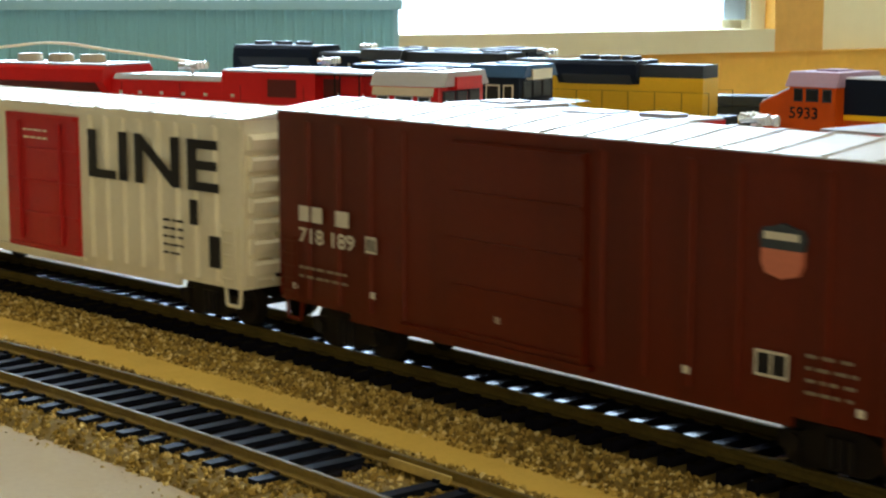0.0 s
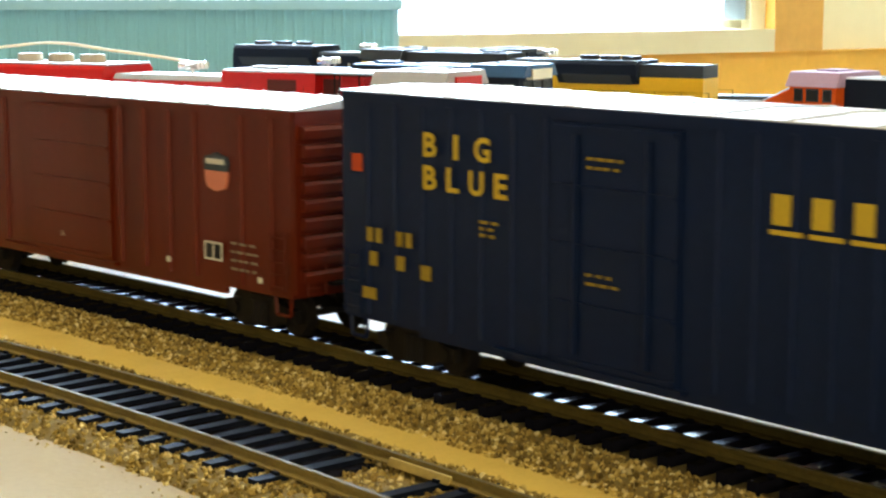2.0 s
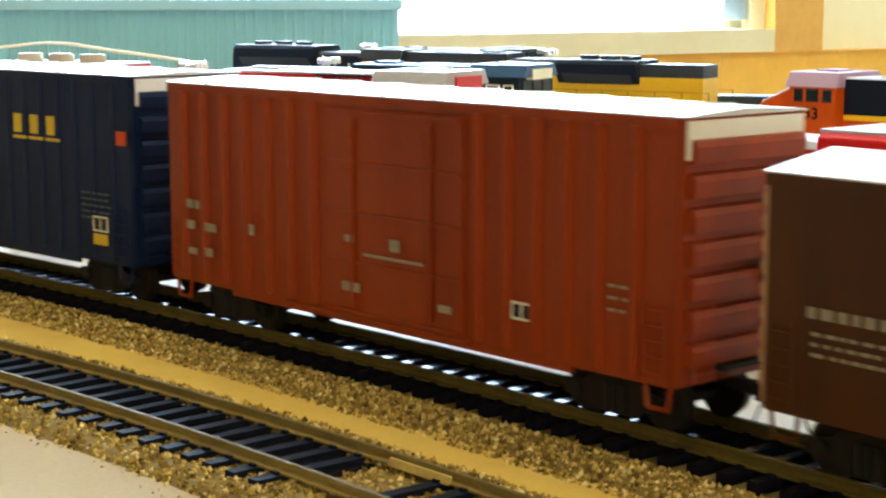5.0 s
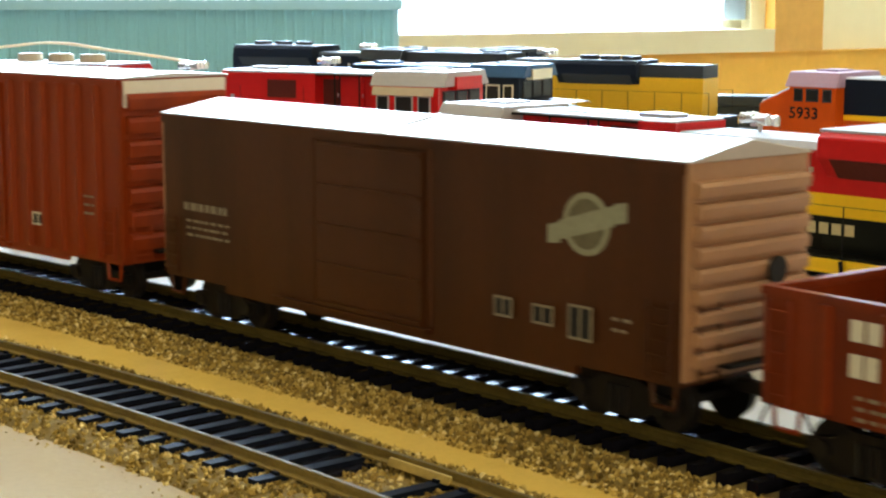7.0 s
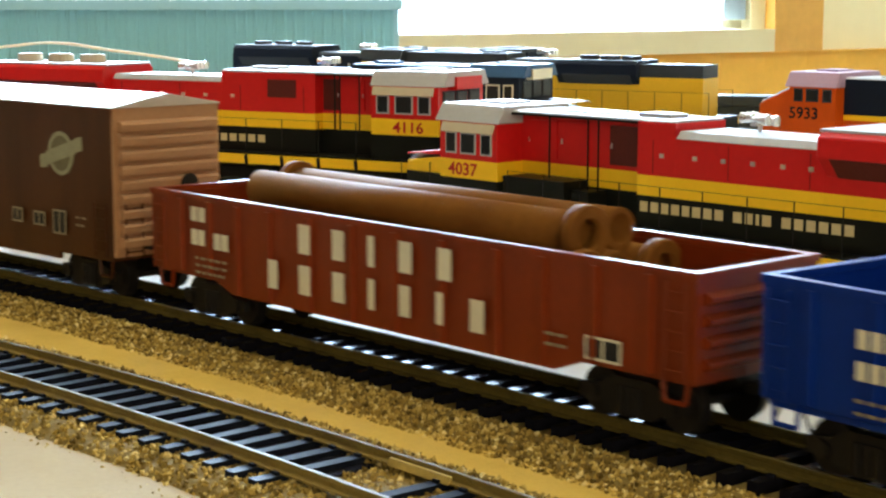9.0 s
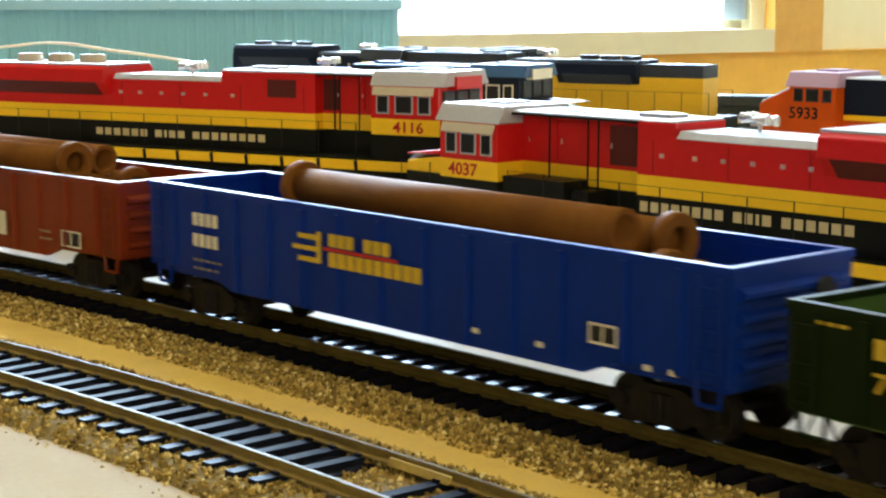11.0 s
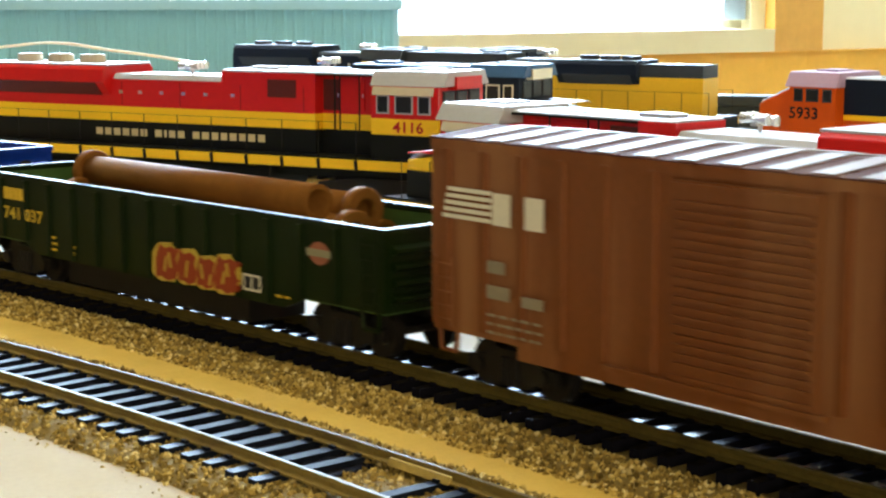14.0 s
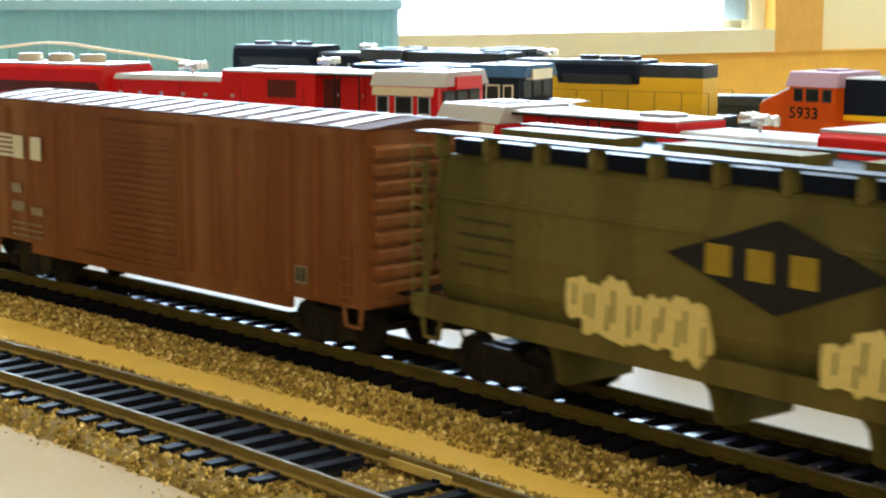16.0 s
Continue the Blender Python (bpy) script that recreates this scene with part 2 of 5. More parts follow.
def piece(name, me, parent, x=0.0, y=0.0, z=0.0, rz=0.0):
    """One more object on a shared mesh, at millimetres in its parent's space."""
    ob = new(name, me)
    ob.parent = parent
    ob.matrix_basis = pose(x * MM, y * MM, z * MM, 0, 0, rz)
    return ob


def thing(name, label, category, group="", kind="", m=None):
    ob = new(name)
    ob.empty_display_size = 0.01
    if m is not None:
        ob.matrix_basis = m
    return tagged(ob, label, category, group, kind)


def nb():
    return bmesh.new()


def letters(body, x, z, height, width, y, parent, material, name="lettering", label="", flip=False, depth=0.12, bold=0.0):
    """Words in the built-in font on a side plane at y (facing -y, or +y when flip), fitted to a width and a cap height."""
    cu = bpy.data.curves.new(name, "FONT")
    cu.body, cu.size, cu.extrude, cu.resolution_u, cu.offset = body, 1.0, 0.0, 3, bold
    tmp = bpy.data.objects.new(name, cu)
    scene.collection.objects.link(tmp)
    dg = bpy.context.evaluated_depsgraph_get()
    me = bpy.data.meshes.new_from_object(tmp.evaluated_get(dg))
    bpy.data.objects.remove(tmp)
    co = np.array([v.co[:] for v in me.vertices])
    lo, hi = co.min(0), co.max(0)
    sx, sz = width / (hi[0] - lo[0]), height / max(hi[1] - lo[1], 1e-6)
    for v in me.vertices:
        px, pz = (v.co.x - lo[0]) * sx, (v.co.y - lo[1]) * sz
        v.co = ((x + width - px if flip else x + px) * MM, (y + (depth if flip else -depth)) * MM, (z + pz) * MM)
    me.materials.clear()
    me.materials.append(material)
    ob = new(name, me)
    ob.parent = parent
    return tagged(ob, label)


def bars(rows, y, parent, material, name="lettering", label="", depth=0.15):
    """Plain bars in the place of writing: rows of x0, x1, z0, z1."""
    bm = nb()
    for x0, x1, z0, z1 in rows:
        box(bm, x0, x1, y - depth, y + 0.05, z0, z1)
    return part(name, bm, material, parent, label)


def word_bars(x0, x1, z0, z1, count, fill=0.62, gaps=(), slope=0.0):
    """One upright bar for each letter of a word."""
    step = (x1 - x0) / count
    return [(x0 + i * step, x0 + (i + fill) * step, z0 + slope * i, z1 + slope * i) for i in range(count) if i not in gaps]


def name_blocks(x0, x1, z0, z1, words, gap=0.34, space=1.0):
    """Plain blocks in the place of a name: the widths of each word's characters, fitted between x0 and x1."""
    total = sum(sum(w) + gap * (len(w) - 1) for w in words) + space * (len(words) - 1)
    k, x, out = (x1 - x0) / total, x0, []
    for w in words:
        for a in w:
            out.append((x, x + a * k, z0, z1))
            x += (a + gap) * k
        x += (space - gap) * k
    return out


# ---- lines of the tracks ----
MAIN_K, FRONT_K, FRONT_Y, FRONT_H = -0.38189, -0.82236, -0.07358, -0.08982


def main_line(s, off=0.0):
    h = MAIN_K * s
    return math.sin(h) / MAIN_K - math.sin(h) * off, (1 - math.cos(h)) / MAIN_K + math.cos(h) * off, h


def front_line(s, off=0.0):
    h = FRONT_K * s
    x, y = math.sin(h) / FRONT_K - math.sin(h) * off, (1 - math.cos(h)) / FRONT_K + math.cos(h) * off
    c, d = math.cos(FRONT_H), math.sin(FRONT_H)
    return c * x - d * y, d * x + c * y + FRONT_Y, h + FRONT_H


def straight_line(x0, y0, heading):
    c, d = math.cos(radians(heading)), math.sin(radians(heading))
    return lambda s, off=0.0: (x0 + c * s - d * off, y0 + d * s + c * off, radians(heading))


def sweep(line, s0, s1, step, profile, z=0.0):
    """A closed cross-section (offset, height; millimetres) drawn along a line; in millimetres."""
    bm = nb()
    n = max(2, int((s1 - s0) / step) + 1)
    rings = []
    for i in range(n):
        s = s0 + (s1 - s0) * i / (n - 1)
        ring = []
        for o, h in profile:
            x, y, _ = line(s, o * MM)
            ring.append(bm.verts.new((x / MM, y / MM, h + z)))
        rings.append(ring)
    m = len(profile)
    for a, b in zip(rings, rings[1:]):
        for j in range(m):
            bm.faces.new((a[j], b[j], b[(j + 1) % m], a[(j + 1) % m]))
    bm.faces.new(rings[0])
    bm.faces.new(rings[-1][::-1])
    bmesh.ops.recalc_face_normals(bm, faces=bm.faces)
    return bm


RAIL_SECTION = ((-1.25, -2.1), (1.25, -2.1), (1.25, -1.75), (0.35, -1.5), (0.3, -0.75), (0.48, -0.6), (0.48, -0.06), (-0.48, -0.06), (-0.48, -0.6), (-0.3, -0.75), (-0.35, -1.5), (-1.25, -1.75))
HEAD_SECTION = ((-0.46, -0.1), (0.46, -0.1), (0.42, 0.0), (-0.42, 0.0))
rng = random.Random(7)


def track(label, line, s0, s1, pitch, z=0.0, skip=(), wood=None, far=None, half=1.25, edge=0.22, low=2.12, steel=None, tall=1.7, deep=1.0):
    t = thing("railway_track", label, "model track", kind="structure")
    r0, r1 = far or (s0, s1)
    for side in (-8.75, 8.75):
        prof = [(o + side, h * deep if h < -0.7 else h) for o, h in RAIL_SECTION]
        r = part("rail", sweep(line, r0, r1, 0.012, prof, z), steel or RAIL, t, "brown weathered rail")
        part("rail_head", sweep(line, r0, r1, 0.012, [(o + side, h) for o, h in HEAD_SECTION], z), steel or RAILTOP, r, "worn rail head")
    bm = soften(box(nb(), -half, half, -15.2, 15.2, -tall, 0), edge, 2 if edge > 0.4 else 1)
    for y in (-8.75, 8.75):
        for d in (-1.7, 1.7):
            box(bm, -0.75, 0.75, y + d - 0.35, y + d + 0.35, 0, 0.55)
    me = mesh_of("sleeper", bm, wood or TIE)
    n = int((s1 - s0) / pitch)
    for i in range(n):
        s = s0 + (i + 0.5) * pitch
        if any(a < s < b for a, b in skip):
            continue
        x, y, h = line(s)
        piece("sleeper", me, t, x / MM, y / MM, z - low, math.degrees(h) + rng.uniform(-1.2, 1.2))
    if far:
        bm = nb()
        for a, b in ((r0, s0), (s1, r1)):
            for i in range(int((b - a) / pitch)):
                x, y, h = line(a + (i + 0.5) * pitch)
                v = box(nb(), -1.25, 1.25, -15.2, 15.2, -1.7, 0)
                v.transform(Matrix.Translation((x / MM, y / MM, z - 2.12)) @ Matrix.Rotation(h, 4, "Z"))
                tmp = bpy.data.meshes.new("far_sleepers")
                v.to_mesh(tmp)
                bm.from_mesh(tmp)
                bpy.data.meshes.remove(tmp)
        tagged(part("far_sleepers", bm, wood or TIE, t), kind="stuff")
    return t


def berm(name, label, line, s0, s1, section, z, grains, grain_range, seed, far=None):
    """A ballast bank: an uneven swept body with loose grains on it."""
    r = random.Random(seed)
    bm = sweep(line, *(far or (s0, s1)), 0.004, section, z)
    for v in bm.verts:
        if v.co.z > z + section[0][1] + 0.5:
            v.co += Vector((r.uniform(-.4, .4), r.uniform(-.4, .4), r.uniform(-.35, .35)))
    body = part(name, bm, CORK)
    tagged(body, label, "ballast", kind="structure")
    verts, faces = [], []
    pts = sorted(section, key=lambda p: p[0])
    xs, zs = [p[0] for p in pts], [p[1] for p in pts]
    for _ in range(grains):
        s, o = r.uniform(s0, s1), r.uniform(*grain_range)
        if abs(o) < 7.8 and s < -0.24:
            continue
        x, y, _h = line(s, o * MM)
        h = float(np.interp(o, xs, zs)) + z
        e = r.choice((0.35, 0.45, 0.55, 0.7, 0.9)) * r.uniform(0.8, 1.2)
        c = Vector((x / MM, y / MM, h + e * 0.25))
        q = Euler((r.uniform(0, 6), r.uniform(0, 6), r.uniform(0, 6))).to_matrix()
        k = len(verts)
        for d in ((1, 0, 0), (-1, 0, 0), (0, .8, 0), (0, -.8, 0), (0, 0, .7), (0, 0, -.7)):
            verts.append((c + q @ (Vector(d) * e * r.uniform(.75, 1.1))) * MM)
        faces += [(k, k + 2, k + 4), (k + 2, k + 1, k + 4), (k + 1, k + 3, k + 4), (k + 3, k, k + 4), (k + 2, k, k + 5), (k + 1, k + 2, k + 5), (k + 3, k + 1, k + 5), (k, k + 3, k + 5)]
    me = bpy.data.meshes.new("ballast_grains")
    me.from_pydata(verts, [], faces)
    me.materials.append(BALLAST)
    g = new("ballast_grains", me)
    tagged(g, "loose brown and tan ballast grains beside the track", "ballast", kind="stuff")
    return body

# ---- the room ----
def slab(name, label, material, x0, x1, y0, y1, z0, z1, category="wall", parent=None):
    ob = part(name, box(nb(), x0 / MM, x1 / MM, y0 / MM, y1 / MM, z0 / MM, z1 / MM), material, parent)
    return tagged(ob, label, category, kind="structure") if parent is None else ob


WX = -1.97
slab("floor", "brown boarded floor of the train room", FLOOR, -2.1, 2.6, -2.6, 2.7, -0.98, -0.94, "floor")
slab("ceiling", "plain tan ceiling", CEIL, -2.1, 2.6, -2.6, 2.7, 1.56, 1.6, "ceiling")
slab("wall_east", "plain dark low-bounce wall", DARK_WALL, 2.5, 2.6, -0.5, 2.7, -0.94, 1.56)
slab("wall_east_side", "plain dark low-bounce wall beside the side window", DARK_WALL, 2.5, 2.6, -2.6, -1.9, -0.94, 1.56)
slab("wall_east_below", "plain dark low-bounce wall below the side window", DARK_WALL, 2.5, 2.6, -1.9, -0.5, -0.94, 0.1)
slab("wall_east_above", "plain dark low-bounce wall over the side window", DARK_WALL, 2.5, 2.6, -1.9, -0.5, 1.4, 1.56)
# unseen too, but cream so it bounces window light to the yard
slab("wall_north", "plain cream wall", WALL, -2.1, 2.499, 2.6, 2.7, -0.94, 1.56)
# the wall with the bright window
slab("wall_west", "cream wall above orange wood panelling", WALL, WX - 0.12, WX, 1.76, 2.6, -0.94, 1.56)
slab("wall_west_side", "cream wall beside the window", WALL, WX - 0.12, WX, -2.6, 0.30, -0.94, 1.56)
slab("wall_west_below", "cream wall under the window", WALL, WX - 0.12, WX, 0.30, 1.76, -0.94, 0.026)
slab("wall_west_above", "cream wall over the window", WALL, WX - 0.12, WX, 0.30, 1.76, 1.30, 1.56)
# the wall behind the camera, with an unseen opening added for the fill light
slab("wall_south_low", "plain dark wall below the added rear opening", DARK_WALL, -2.1, 2.5, -2.6, -2.5, -0.94, 0.1)
slab("wall_south_high", "plain dark wall over the added rear opening", DARK_WALL, -2.1, 2.5, -2.6, -2.5, 1.4, 1.56)
slab("wall_south_left", "plain dark wall beside the added rear opening", DARK_WALL, -2.1, -0.6, -2.6, -2.5, 0.1, 1.4)
slab("wall_south_right", "plain dark wall beside the added rear opening", DARK_WALL, 1.8, 2.5, -2.6, -2.5, 0.1, 1.4)

win = thing("window_1", "large bright window with cream frame and wooden casing", "window", kind="structure", m=pose(WX, 0, 0))
part("window_sill", soften(box(nb(), 0, 26, 300, 1790, -11, 25), 2), SILL, win, "cream window apron and sill")
part("window_casing", soften(box(nb(), 0, 22, 1793, 1906, -11, 1400), 2), TRIM, win, "orange-brown wooden casing")
part("window_frame", soften(box(nb(), -60, -20, 1715, 1760, 26, 1300), 2), SILL, win, "white window side frame")
part("window_frame", soften(box(nb(), -60, -20, 300, 340, 26, 1300), 2), SILL, win)
part("window_frame", soften(box(nb(), -60, -20, 340, 1715, 1260, 1300), 2), SILL, win)
fold = [(1697 + 8 * i, -16 + 9 * (i % 2)) for i in range(9)]
bm = prism(nb(), [(x, y) for y, x in fold] + [(x + 2.5, y) for y, x in fold[::-1]], "z", 40, 1280)
cur = part("curtain", bm, CURTAIN)
cur.matrix_basis = pose(WX, 0.0, 0)
tagged(cur, "pale blue curtain drawn to the window's side", "curtain")

sky_card = part("backdrop", box(nb(), -2700, -2690, -1200, 3800, -900, 2600), mat("overcast_daylight", (0.62, 0.80, 1.0), 0.9, 0, 0, 10, 0, glow=GLARE))
tagged(sky_card, "plain white overcast daylight outside the window", "sky", kind="structure")

panel = thing("wood_panelling", "orange varnished wooden wainscot boards below the window", "panelling", kind="structure", m=pose(WX, 0, 0))
bm = soften(box(nb(), 0, 14, -48.7, 48.7, -900, -14), 0.25)
me = mesh_of("panel_board", bm, WOOD)
for i in range(24):
    piece("panel_board", me, panel, 0, 270 + i * 97.5, 0)
part("panel_cap", soften(box(nb(), 0, 20, 220, 2590, -14, -11.2), 1), WOOD, panel, "dark wooden capping strip")

# ---- the layout table ----
table = thing("layout_table", "large train table with tan board top on wooden legs", "table")
for x0, x1, y0, y1 in ((-1500, 900, -450, 800), (-1900, -1500, -950, -100), (-1500, 1600, -950, -450), (900, 1600, -450, 200)):
    part("tabletop", box(nb(), x0, x1, y0, y1, -40, -20), PALE, table, "white painted tabletop")
for x in (-1400, -300, 800):
    for y in (-880, 730):
        part("leg", soften(box(nb(), x - 40, x + 40, y - 40, y + 40, -940, -40), 4), WOOD, table)
part("cross_beam", box(nb(), -1440, 840, -900, -860, -120, -40), WOOD, table)
part("cross_beam", box(nb(), -1440, 840, 690, 730, -120, -40), WOOD, table)

# boards laid on the table
strip = part("roadbed_board", soften(sweep(main_line, -2.0, 1.45, 0.02, ((-74, -19.9), (18, -19.9), (18, -6.2), (-74, -6.2))), 0.3), BOARD)
tagged(strip, "tan board strip between the two tracks", "board", kind="structure")
apron = part("fibreboard", soften(sweep(front_line, -0.75, 0.1, 0.02, ((-150, -19.9), (-10, -19.9), (-10, -5.4), (-150, -5.4))), 0.3), FIBRE)
tagged(apron, "pale pinkish fibreboard sheet along the front", "board", kind="structure")

berm("ballast_bank", "brown cork and ballast bank under the main track", main_line, -1.1, 0.12,
     ((-27.5, -6.4), (-25.5, -5.3), (-18.5, -4.2), (-15.6, -4.8), (15.8, -4.8), (20, -6.4)), 0.0, 34000, (-30.5, -16.2), 3, far=(-2.0, 1.45))
berm("ballast_bank", "brown cork and ballast bank under the front track", front_line, -0.62, 0.1,
     ((-22.5, -6.2), (-19.5, -4.2), (-16.2, -3.2), (-15.4, -3.4), (9.4, -3.4), (10.4, -2.1), (15.2, -2.0), (18.2, -6.2)), 0.0, 38000, (-26.0, 18.0), 5)
main_track = track("main track with brown rails and black sleepers on ballast", main_line, -1.10028, 0.1, 0.00693, far=(-1.998, 1.448), low=2.6, steel=RAIL_MAIN, tall=2.6, half=1.3, deep=1.17)
front_track = track("front track with brown rails and black sleepers on ballast", front_line, -0.62178, 0.08, 0.00705, skip=((-0.241, -0.227),), wood=TIE_FRONT, half=1.3, edge=0.62)
# black strip added only to darken the gaps between sleepers
part("dark_gap_strip", sweep(front_line, -0.62, -0.24, 0.02, ((-7.9, -3.42), (7.9, -3.42), (7.9, -3.02), (-7.9, -3.02))), TIE, front_track, "black strip added to darken the gaps between the sleepers")
part("rail_joiner", soften(sweep(front_line, -0.2365, -0.2205, 0.004, ((7.0, -2.1), (8.2, -2.1), (8.2, -0.7), (7.6, -0.7))), 0.1), mat("tan_brass_joiner", (0.42, 0.30, 0.08), 0.6, 0, 0.25, 900, 0.2, 0.5, (0.2, 0.14, 0.05)), front_track, "tan rail joiner on the far rail")

lampf = thing("ceiling_light", "long warm ceiling light over the table's edge", "ceiling light", m=pose(-0.36, 0.14, 1.56))
part("frame", soften(box(nb(), -570, 570, -270, 270, -28, 0), 4), SILL, lampf)
part("diffuser", box(nb(), -550, 550, -250, 250, -32, -28), mat("lit_diffuser", (1.0, 0.85, 0.6), 0.6, 0, 0, 10, 0, glow=2.0), lampf)

# ---- freight cars: x along the car, near side at -y, z above the rails ----
W = 33.9
HW = W / 2


def wheelset_mesh():
    bm = rod(nb(), (0, -12, 0), (0, 12, 0), 0.9, 8)
    for s in (-1, 1):
        rod(bm, (0, s * 7.4, 0), (0, s * 9.6, 0), 4.75, 20)
        rod(bm, (0, s * 7.0, 0), (0, s * 7.5, 0), 5.3, 20)
        rod(bm, (0, s * 9.6, 0), (0, s * 9.9, 0), 2.0, 10)
    return mesh_of("wheelset", bm, UNDER)


def frame_mesh():
    out = ((-13, 6.4), (-13, 3.6), (-8.0, 3.4), (-5, 1.6), (5, 1.6), (8.0, 3.4), (13, 3.6), (13, 6.4), (8, 7.0), (4.5, 8.8), (-4.5, 8.8), (-8, 7.0))
    bm = prism(nb(), out, "y", -0.9, 0.9)
    for x in (-2, 0, 2):
        rod(bm, (x, -1.1, 2.2), (x, -1.1, 7.4), 0.75, 8)
    for x in (-9.6, 9.6):
        rod(bm, (x, -1.7, 4.8), (x, 0, 4.8), 1.7, 10)
    return mesh_of("side_frame", bm, UNDER)


WHEELSET, SIDE_FRAME = wheelset_mesh(), frame_mesh()
BOLSTER = mesh_of("bolster", box(nb(), -2.5, 2.5, -10.4, 10.4, 4.5, 9.4), UNDER)
COUPLER_BM = box(nb(), 0, 9.0, -1.1, 1.1, 7.6, 9.8)
box(COUPLER_BM, 6.6, 10.4, -2.1, 1.6, 6.8, 10.6)
box(COUPLER_BM, 8.4, 10.4, 1.0, 2.6, 7.2, 10.2)
rod(COUPLER_BM, (7.4, -0.2, 7), (5.6, -0.9, 2.2), 0.3, 6)
COUPLER = mesh_of("coupler", soften(COUPLER_BM, 0.2), UNDER)
WHEELS = []


def running_gear(car, L, sill=True, inset=19):
    for x in (-L / 2 + inset, L / 2 - inset):
        t = piece("truck", BOLSTER, car, x)
        for y in (-11.4, 11.4):
            piece("side_frame", SIDE_FRAME, t, 0, y, 0, 0 if y < 0 else 180)
        for d in (-9.6, 9.6):
            w = piece("wheelset", WHEELSET, t, d, 0, 4.75)
            WHEELS.append((w, d))
    for s, rz in ((-1, 180), (1, 0)):
        piece("coupler", COUPLER, car, s * (L / 2 - 1.6), 0, 0, rz)
    if sill:
        part("centre_sill", box(nb(), -L / 2 + 2, L / 2 - 2, -3.2, 3.2, 9.0, 12.0), UNDER, car)


def posts(car, xs, z0, z1, wide, deep, material, name="side_post"):
    me = mesh_of(name, prism(nb(), ((-wide / 2, 0.1), (wide / 2, 0.1), (wide * 0.3, -deep), (-wide * 0.3, -deep)), "z", z0, z1), material)
    for x in xs:
        piece(name, me, car, x, -HW)
        piece(name, me, car, x, HW, 0, 180)


def ladder(car, x, y0, z0, z1, wide, material, rungs=6, along="x", name="ladder", flip=1):
    bm = nb()
    def p(a, z):
        return (x + a, y0 - 0.9 * flip, z) if along == "x" else (x + 0.9 * flip, y0 + a, z)
    for a in (-wide / 2, wide / 2):
        rod(bm, p(a, z0), p(a, z1), 0.28, 5)
    for i in range(rungs):
        z = z0 + (i + 0.5) * (z1 - z0) / rungs
        rod(bm, p(-wide / 2, z), p(wide / 2, z), 0.22, 5)
    part(name, bm, material, car)


def ribbed_end(car, L, zb, H, material, ribs, peak, panel=None):
    for s in (-1, 1):
        bm = box(nb(), 0, 1.0, -HW + 0.2, HW - 0.2, zb + 1, H - 0.1)
        step = (H - zb - 6) / ribs
        if peak:
            prism(bm, ((-HW + 0.4, H - 0.2), (HW - 0.4, H - 0.2), (0, H + peak - 0.3)), "x", 0, 0.9)
        e = part("end_wall", bm, material, car, "corrugated end wall")
        e.matrix_basis = pose((L / 2 - 1.0) * MM * s, 0, 0, 0, 0, 0 if s > 0 else 180)
        if s < 0:
            me = mesh_of("end_rib", prism(nb(), ((0.2, -step * 0.38), (2.7, -step * 0.36), (3.0, step * 0.12), (2.4, step * 0.30), (0.2, step * 0.40)), "y", -HW + 1.6, HW - 1.6), material)
        for i in range(ribs):
            piece("end_rib", me, e, 0, 0, zb + 3 + (i + 0.5) * step)
        if panel:
            q = part("end_panel", box(nb(), 1.0, 1.7, -HW + 1.0, HW - 1.0, H - 7.5, H - 0.8), panel, e, "plain pale upper end panel")


def step_irons(car, L, zb, material):
    for sx in (-1, 1):
        for sy in (-1, 1):
            bm = nb()
            x = sx * (L / 2 - 5)
            for d in (-3, 3):
                rod(bm, (x + d, sy * (HW - 0.6), zb + 1), (x + d * 0.8, sy * (HW - 0.6), zb - 4.2), 0.45, 5)
            rod(bm, (x - 2.4, sy * (HW - 0.6), zb - 4.2), (x + 2.4, sy * (HW - 0.6), zb - 4.2), 0.45, 5)
            part("step_iron", bm, material, car)


def sheet_roof(car, L, H, peak, material, panels, over=0.35, seam=0.3, strip=None):
    bm = prism(nb(), ((-HW - over, H - 0.35), (HW + over, H - 0.35), (HW + over, H + 0.02), (0, H + peak), (-HW - over, H + 0.02)), "x", -L / 2 - 0.4, L / 2 + 0.4)
    soften(bm, 0.12)
    roof = part("roof", bm, material, car)
    me = mesh_of("roof_seam", prism(nb(), ((-HW, H + 0.05), (0, H + peak - 0.05), (HW, H + 0.05), (HW, H + 0.05 + seam), (0, H + peak + seam), (-HW, H + 0.05 + seam)), "x", *((-strip[0] / 2, strip[0] / 2) if strip else (-0.4, 0.4))), strip[1] if strip else material)
    for i in range(1, panels):
        piece("roof_seam", me, roof, -L / 2 + L * i / panels)
    return roof


